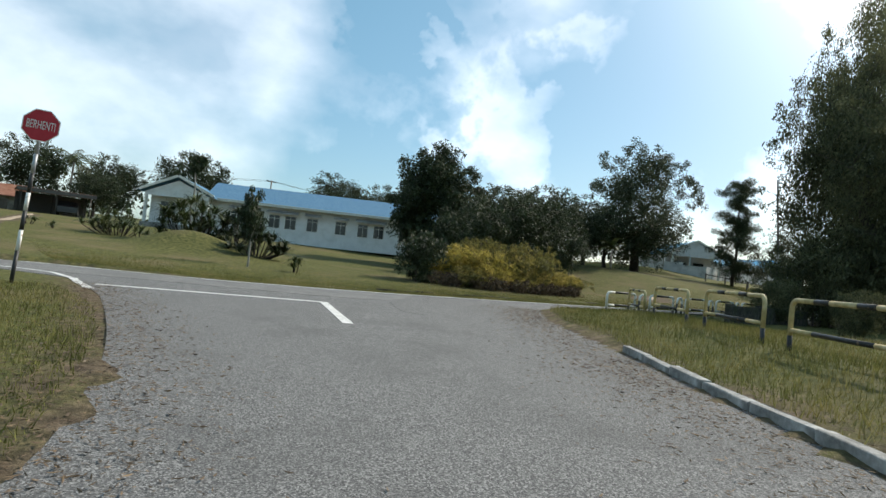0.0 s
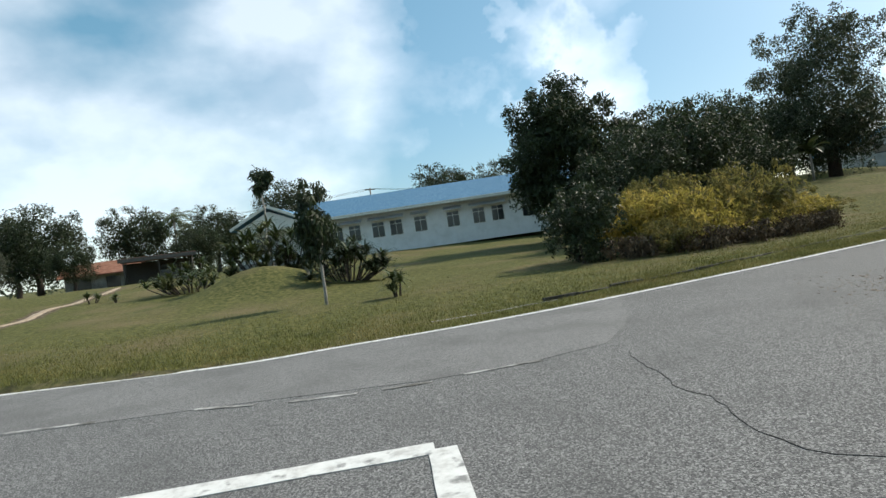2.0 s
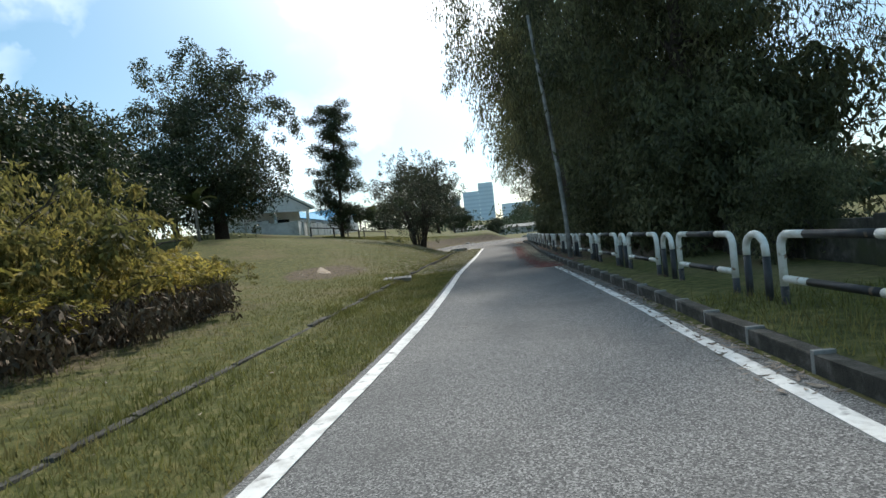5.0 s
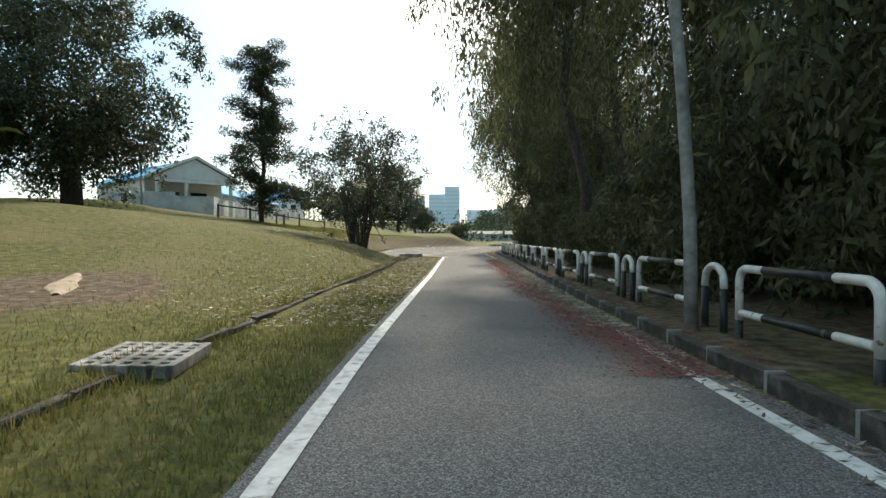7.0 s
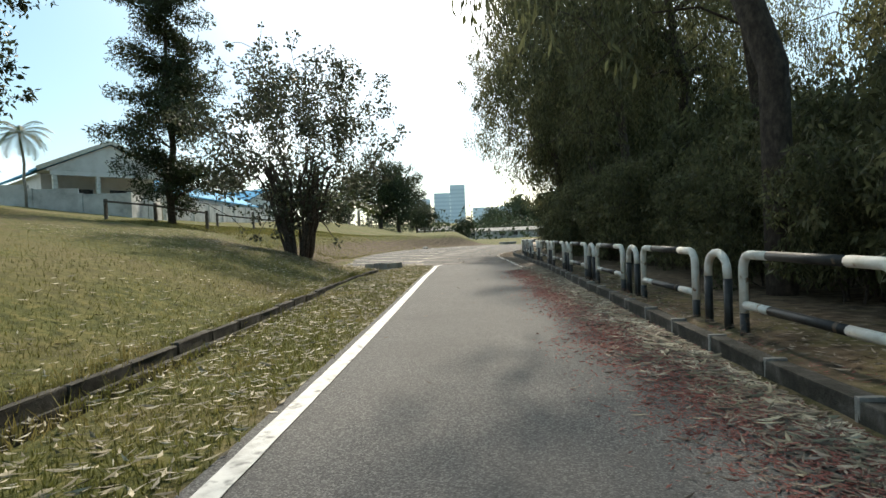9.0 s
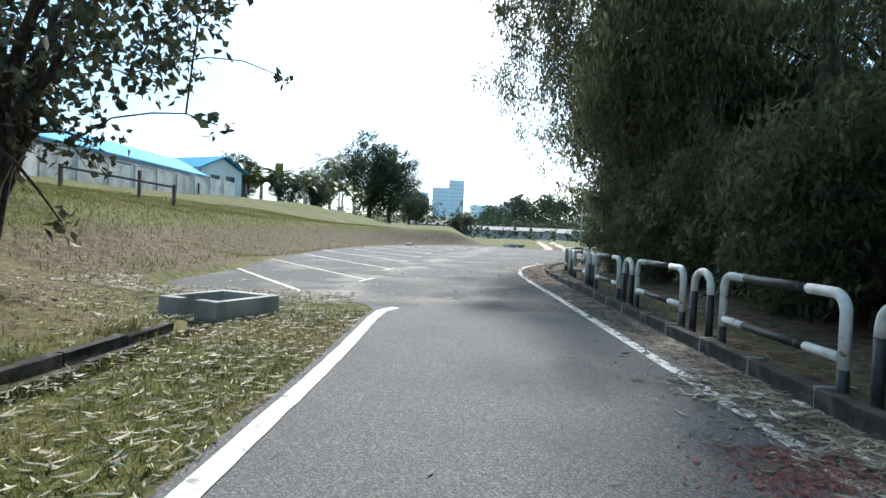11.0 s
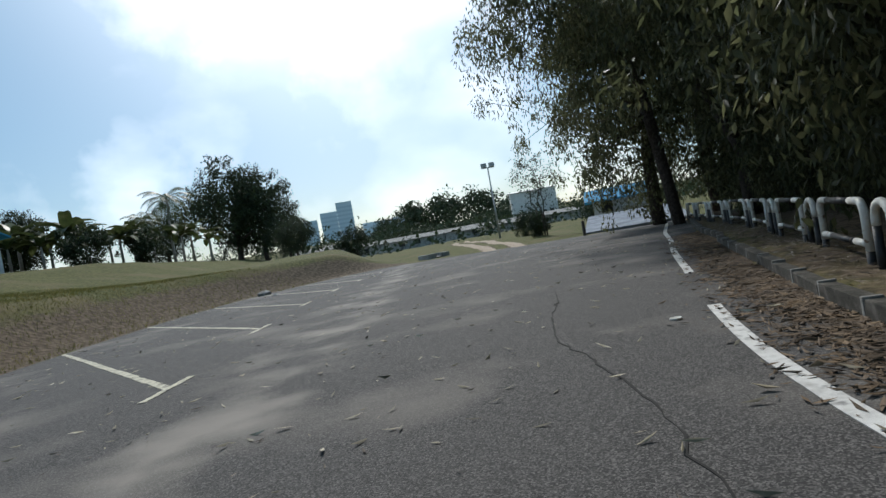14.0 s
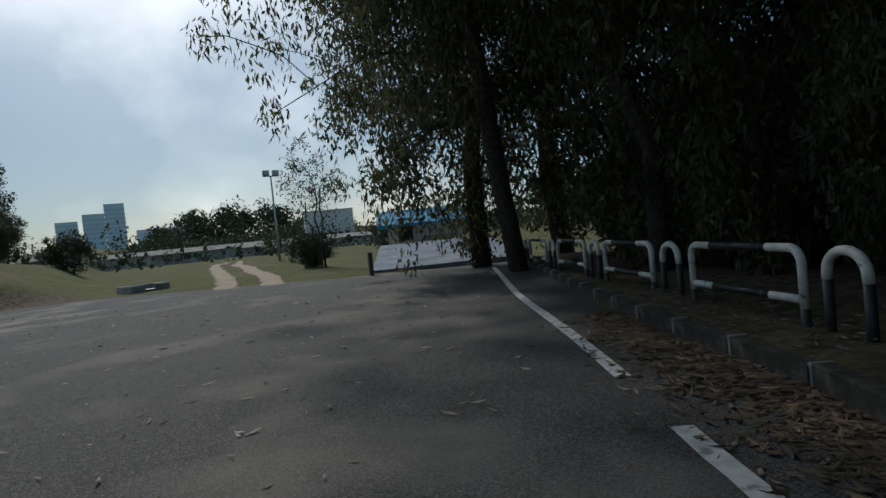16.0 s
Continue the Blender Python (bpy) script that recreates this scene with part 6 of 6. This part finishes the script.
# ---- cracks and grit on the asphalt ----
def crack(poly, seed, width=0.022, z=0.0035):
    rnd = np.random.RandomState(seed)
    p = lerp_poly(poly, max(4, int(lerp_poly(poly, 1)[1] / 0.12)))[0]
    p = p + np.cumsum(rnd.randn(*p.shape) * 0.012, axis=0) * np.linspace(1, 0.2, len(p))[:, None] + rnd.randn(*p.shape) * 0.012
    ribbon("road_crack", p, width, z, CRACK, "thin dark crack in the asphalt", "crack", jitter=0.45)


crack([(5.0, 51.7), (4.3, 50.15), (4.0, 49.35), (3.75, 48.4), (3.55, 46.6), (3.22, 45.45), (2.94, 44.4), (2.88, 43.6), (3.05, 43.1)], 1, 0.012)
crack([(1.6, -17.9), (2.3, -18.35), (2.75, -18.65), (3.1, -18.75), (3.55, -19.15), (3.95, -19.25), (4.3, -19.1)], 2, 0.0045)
for a, b in (((-1.8, -23.1), (-1.1, -22.1)), ((-0.55, -21.3), (-0.1, -20.85)), ((0.15, -20.6), (0.5, -20.1)), ((0.6, -19.9), (0.8, -19.5)), ((0.85, -19.2), (1.1, -18.5))):
    ribbon("worn_line", fine([a, b], 0.05), 0.06, 0.0075, KERB_PAINT, "almost worn away white edge line across the junction", jitter=0.3)

def draped(name, poly, width, mat, label, seed, lift=0.012):
    """A band of loose earth lying on the ground, ragged at its edges."""
    r = np.random.RandomState(seed)
    p = fine(poly, 0.3)
    d = np.gradient(p, axis=0)
    d /= np.hypot(*d.T)[:, None]
    n = np.stack([-d[:, 1], d[:, 0]], 1)
    taper = np.sqrt(np.clip(np.minimum(np.arange(len(p)), np.arange(len(p))[::-1]) / 3, 0.05, 1))
    rows = [p + n * (e * width / 2 * taper * (1 + 0.18 * r.randn(len(p)) * (abs(e) == 1)))[:, None] for e in (-1, -0.5, 0, 0.5, 1)]
    k = len(p)
    v = []
    for e, q in zip((0.0, 1.0, 1.0, 1.0, 0.0), rows):
        z = np.maximum(ground_height(q[:, 0], q[:, 1]), 0.0 if name == "dust" else -9) + lift * e
        v += [(a, b, c) for (a, b), c in zip(q, z)]
    f = [(i + m * k, i + 1 + m * k, i + 1 + (m + 1) * k, i + (m + 1) * k) for m in range(4) for i in range(k - 1)]
    me = mesh_from(name, v, f, mat)
    for q in me.polygons:
        q.use_smooth = True
    return tagged(link(name, me), label, "bare earth", kind="structure")


for off, sd in ((-0.8, 1), (0.8, 2)):
    d = np.gradient(END_TRACK, axis=0)
    d /= np.hypot(*d.T)[:, None]
    draped("dirt_track", END_TRACK + np.stack([-d[:, 1], d[:, 0]], 1) * off, 0.75, EARTH, "pale rut of a dirt track leaving the car park", sd, 0.03)
draped("dirt_track", LAWN_TRACK, 0.4, EARTH, "pale bare footpath worn across the lawn", 4, 0.03)
draped("sand_patch", [(-5.0, 8.0), (-5.4, 8.8), (-5.7, 9.6)], 0.5, EARTH, "bare pale orange sand patch in the grass", 3, 0.03)


# ---- grass blades and fallen leaves ----
def scatter(rnd, n, x0, x1, y0, y1, keep):
    x, y = rnd.uniform(x0, x1, n), rnd.uniform(y0, y1, n)
    k = keep(x, y)
    return x[k], y[k]


def build_blades(name, x, y, h, w, rnd, label):
    n = len(x)
    z = ground_height(x, y)
    a, ln = rnd.rand(n) * 6.28, h * (0.5 + rnd.rand(n))
    dx, dy = np.cos(a), np.sin(a)
    lean = 0.5 * rnd.randn(n)
    b = rnd.rand(n) * 6.28
    p = np.stack([x, y, z - 0.01], 1)
    side = np.stack([dx, dy, 0 * dx], 1) * (w * (0.6 + 0.8 * rnd.rand(n)))[:, None]
    tip = p + np.stack([np.cos(b) * lean * ln, np.sin(b) * lean * ln, ln], 1)
    v = np.stack([p - side / 2, p + side / 2, tip], 1).reshape(-1, 3)
    me = bpy.data.meshes.new(name)
    me.vertices.add(3 * n)
    me.vertices.foreach_set("co", v.astype(np.float32).ravel())
    me.loops.add(3 * n)
    me.loops.foreach_set("vertex_index", np.arange(3 * n, dtype=np.int32))
    me.polygons.add(n)
    me.polygons.foreach_set("loop_start", (np.arange(n) * 3).astype(np.int32))
    me.polygons.foreach_set("loop_total", np.full(n, 3, np.int32))
    me.materials.append(BLADE)
    me.update(calc_edges=True)
    tagged(link(name, me), label, "grass", kind="stuff")


def off_road(x, y, gap=0.05):
    d, _ = poly_dist(x, y, np.vstack([ROAD_OUTLINE, ROAD_OUTLINE[:1]]))
    return ~inside(x, y, ROAD_OUTLINE) & (d > gap)


g = np.random.RandomState(71)
y = g.uniform(-24, 33, 170000)
x = np.interp(y, LEFT_LINE[:, 1], LEFT_LINE[:, 0]) - 0.11 - 0.05 * np.abs(g.randn(len(y))) - g.exponential(2.0, len(y))
k = (g.rand(len(x)) > 0.8 * soil_value(x, y)) & (x > -14)
x, y = x[k], y[k]
build_blades("verge_grass", x, y, 0.055, 0.011, g, "short uneven grass on the verge")
y = g.uniform(-14, 31, 26000)
x = np.interp(y, DRAIN_LINE[:, 1], DRAIN_LINE[:, 0]) + 0.14 * g.randn(len(y)) + 0.05
k = np.sin(y * 1.7 + 2.0 * np.sin(y * 0.6)) + 0.7 * g.randn(len(y)) > 0.3
build_blades("verge_grass", x[k], y[k], 0.10, 0.012, g, "tufts of grass growing over the drain edging")
x, y = scatter(g, 120000, 1.6, 14, -26, 3, lambda x, y: off_road(x, y, 0.12) & (poly_dist(x, y, SIDE_KERB)[0] < 6.5) & (g.rand(len(x)) > 0.5 * soil_value(x, y)))
build_blades("verge_grass", x, y, 0.11, 0.012, g, "longer rough grass round the railings")
x, y = scatter(g, 90000, 1, 13, -36, -25, lambda x, y: off_road(x, y, 0.1) & (poly_dist(x, y, SIDE_LEFT)[0] < 4) & (g.rand(len(x)) > 0.8 * soil_value(x, y)))
build_blades("verge_grass", x, y, 0.06, 0.011, g, "short grass with weeds by the stop sign")
x, y = scatter(g, 120000, -16, 3, 34, 76, lambda x, y: off_road(x, y, 0.1) & (g.rand(len(x)) > 0.75 * soil_value(x, y)) & (poly_dist(x, y, LOT_EDGE)[0] < 9))
build_blades("bank_grass", x, y, 0.09, 0.02, g, "rough grass on the bank")


def build_litter(name, x, y, size, rnd, label, mat=LITTER):
    n = len(x)
    z = np.where(inside(x, y, ROAD_OUTLINE), 0.004, ground_height(x, y) + 0.02) + 0.012 * rnd.rand(n)
    a, ln = rnd.rand(n) * 6.28, size * (0.5 + rnd.rand(n))
    ax = np.stack([np.cos(a), np.sin(a), 0.12 * rnd.randn(n)], 1)
    sd = np.stack([-np.sin(a), np.cos(a), 0.35 * rnd.randn(n)], 1)
    p = np.stack([x, y, z], 1)
    wd = ln * (0.11 + 0.13 * rnd.rand(n))
    curl = (0.12 * ln * rnd.rand(n))[:, None] * np.array([0, 0, 1])
    v = np.stack([p - ax * ln[:, None] / 2 + curl, p + sd * wd[:, None] / 2, p + ax * ln[:, None] / 2 + curl, p - sd * wd[:, None] / 2], 1).reshape(-1, 3)
    tagged(link(name, leaves_mesh(name, v, mat)), label, "leaf litter", kind="stuff")


g = np.random.RandomState(81)
y = g.uniform(-8, 58, 60000)
y = y[g.rand(len(y)) < np.clip((y - 3) / 9, 0.1, 1)]
kx, rx_ = np.interp(y, KERB_LINE[:, 1], KERB_LINE[:, 0]), np.interp(y, RIGHT_LINE[:, 1], RIGHT_LINE[:, 0])
x = kx - 0.08 - np.abs(g.randn(len(y))) * np.where(y > 30, 0.36, 0.5) * (kx - rx_) - 0.45 * g.rand(len(y)) ** 3 * smoothstep((y - 5) / 5) * smoothstep((25 - y) / 4)
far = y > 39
yy = g.uniform(7, 30, 6500)
k0, r0 = np.interp(yy, KERB_LINE[:, 1], KERB_LINE[:, 0]), np.interp(yy, RIGHT_LINE[:, 1], RIGHT_LINE[:, 0])
build_litter("leaf_litter", k0 - 0.1 - np.abs(g.randn(len(yy))) * 0.55 * (k0 - r0), yy, 0.11, g, "curled pale brown leaves heaped along the kerb", LITTER_GREY)
build_litter("leaf_litter", x[~far], y[~far], 0.075, g, "brown fallen leaves drifted against the kerb")
# The darker leaf colour in the bend stands in for the trees' deep shade.
build_litter("leaf_litter", x[far], y[far], 0.1, g, "fallen leaves in the kerb bend, darkened for tree shade", DEAD_LEAF)
x, y = scatter(g, 3200, -4.5, 12.0, 34.0, 72.0, lambda x, y: inside(x, y, ROAD_OUTLINE))
build_litter("leaf_litter", x, y, 0.1, g, "single pale and brown leaves strewn over the asphalt", LITTER_GREY)
x, y = scatter(g, 5200, -4.4, -0.2, 33.4, 35.4, lambda x, y: g.rand(len(x)) < np.clip((35.4 - y) / 1.0 + 0.1 * g.randn(len(x)), 0, 1))
build_litter("leaf_litter", x, y, 0.085, g, "grey leaf drift on the corner of the car park", LITTER_GREY)
y = 4.5 + 24 * g.rand(60000)
x = np.interp(y, RIGHT_LINE[:, 1], RIGHT_LINE[:, 0]) - 0.08 + 0.27 * g.randn(len(y)) + 0.1 * np.sin(y * 2.1) * np.sin(y * 0.8)
build_litter("grit_patch", x, y, 0.044, g, "dark reddish bark and leaf bits along the road edge", RED_SAND)
y = g.uniform(8, 58, 9000)
x = np.interp(y, RAIL_LINE[:, 1], RAIL_LINE[:, 0]) + g.randn(len(y)) * 0.5
build_litter("leaf_litter", x, y, 0.075, g, "brown fallen leaves under the railings")
y = 33 - 26 * g.rand(9000) ** 1.1
x = np.interp(y, LEFT_LINE[:, 1], LEFT_LINE[:, 0]) - 0.12 - np.abs(g.randn(len(y))) * 1.6
build_litter("leaf_litter", x, y, 0.085, g, "grey fallen leaves scattered on the grass verge", LITTER_GREY)
x, y = scatter(g, 8000, -9, 0, 24, 36, lambda x, y: off_road(x, y, 0.0))
build_litter("leaf_litter", x, y, 0.065, g, "grey fallen leaves under the multi-stem tree", LITTER_GREY)
x, y = scatter(g, 1500, -5, 12, -10, 66, lambda x, y: inside(x, y, ROAD_OUTLINE) & (g.rand(len(x)) < np.clip((y + 14) / 50, 0.06, 1)))
build_litter("leaf_litter", x, y, 0.06, g, "single dry leaves lying on the asphalt")
q = SIDE_KERB[g.randint(8, len(SIDE_KERB) - 6, 14000)]
x, y = q[:, 0] - 0.1 - np.abs(g.randn(len(q))) * 0.3 + 0.5 * g.randn(len(q)), q[:, 1] - 0.1 - np.abs(g.randn(len(q))) * 0.3 + 0.5 * g.randn(len(q))
build_litter("leaf_litter", x, y, 0.045, g, "dry grass and leaf bits along the side road kerb", DEAD_LEAF)
q = SIDE_LEFT[g.randint(6, len(SIDE_LEFT) - 4, 9000)]
build_litter("leaf_litter", q[:, 0] + 0.5 * g.randn(len(q)), q[:, 1] + 0.45 * g.randn(len(q)), 0.045, g, "dry leaf bits on the worn road edge", DEAD_LEAF)
x, y = scatter(g, 1200, -12, 12, -30, 0, lambda x, y: off_road(x, y, 0.0))
build_litter("leaf_litter", x, y, 0.06, g, "few dry leaves in the grass")
bm = bmesh.new()
rings = [(0.036, 0.010), (0.044, 0.016), (0.052, 0.016), (0.056, 0.004), (0.05, 0.003)]
rows = [[bm.verts.new((r * math.cos(a), r * math.sin(a) * 0.92, z)) for a in np.linspace(0, 2 * math.pi, 17)[:-1]] for r, z in rings]
for a, b in zip(rows, rows[1:]):
    for i in range(16):
        bm.faces.new((a[i], b[i], b[(i + 1) % 16], a[(i + 1) % 16]))
bm.faces.new(rows[0])
bm.faces.new(rows[-1][::-1])
lid = part("plastic_lid", bm, WHITE_PAINT, None)
lid.matrix_basis = pose(4.83, 48.29, 0.0, 0, 0, 20)
tagged(lid, "pale flattened plastic lid lying on the asphalt", "lid")
for px_, py_, r_ in ((-1.6, 70.6, 0.35), (3.3, 69.4, 0.16), (-0.9, 68.5, 0.2)):
    bm = bmesh.new()
    bmesh.ops.create_icosphere(bm, subdivisions=2, radius=r_)
    rr = random.Random(int(r_ * 100))
    for v in bm.verts:
        v.co *= rr.uniform(0.8, 1.15)
        v.co.z *= 0.6
    bm.transform(Matrix.Translation((px_, py_, ground_z(px_, py_) + r_ * 0.3)))
    tagged(part("stone", bm, KERB_PAINT, None), "pale rounded stone lying on the bank", "stone")
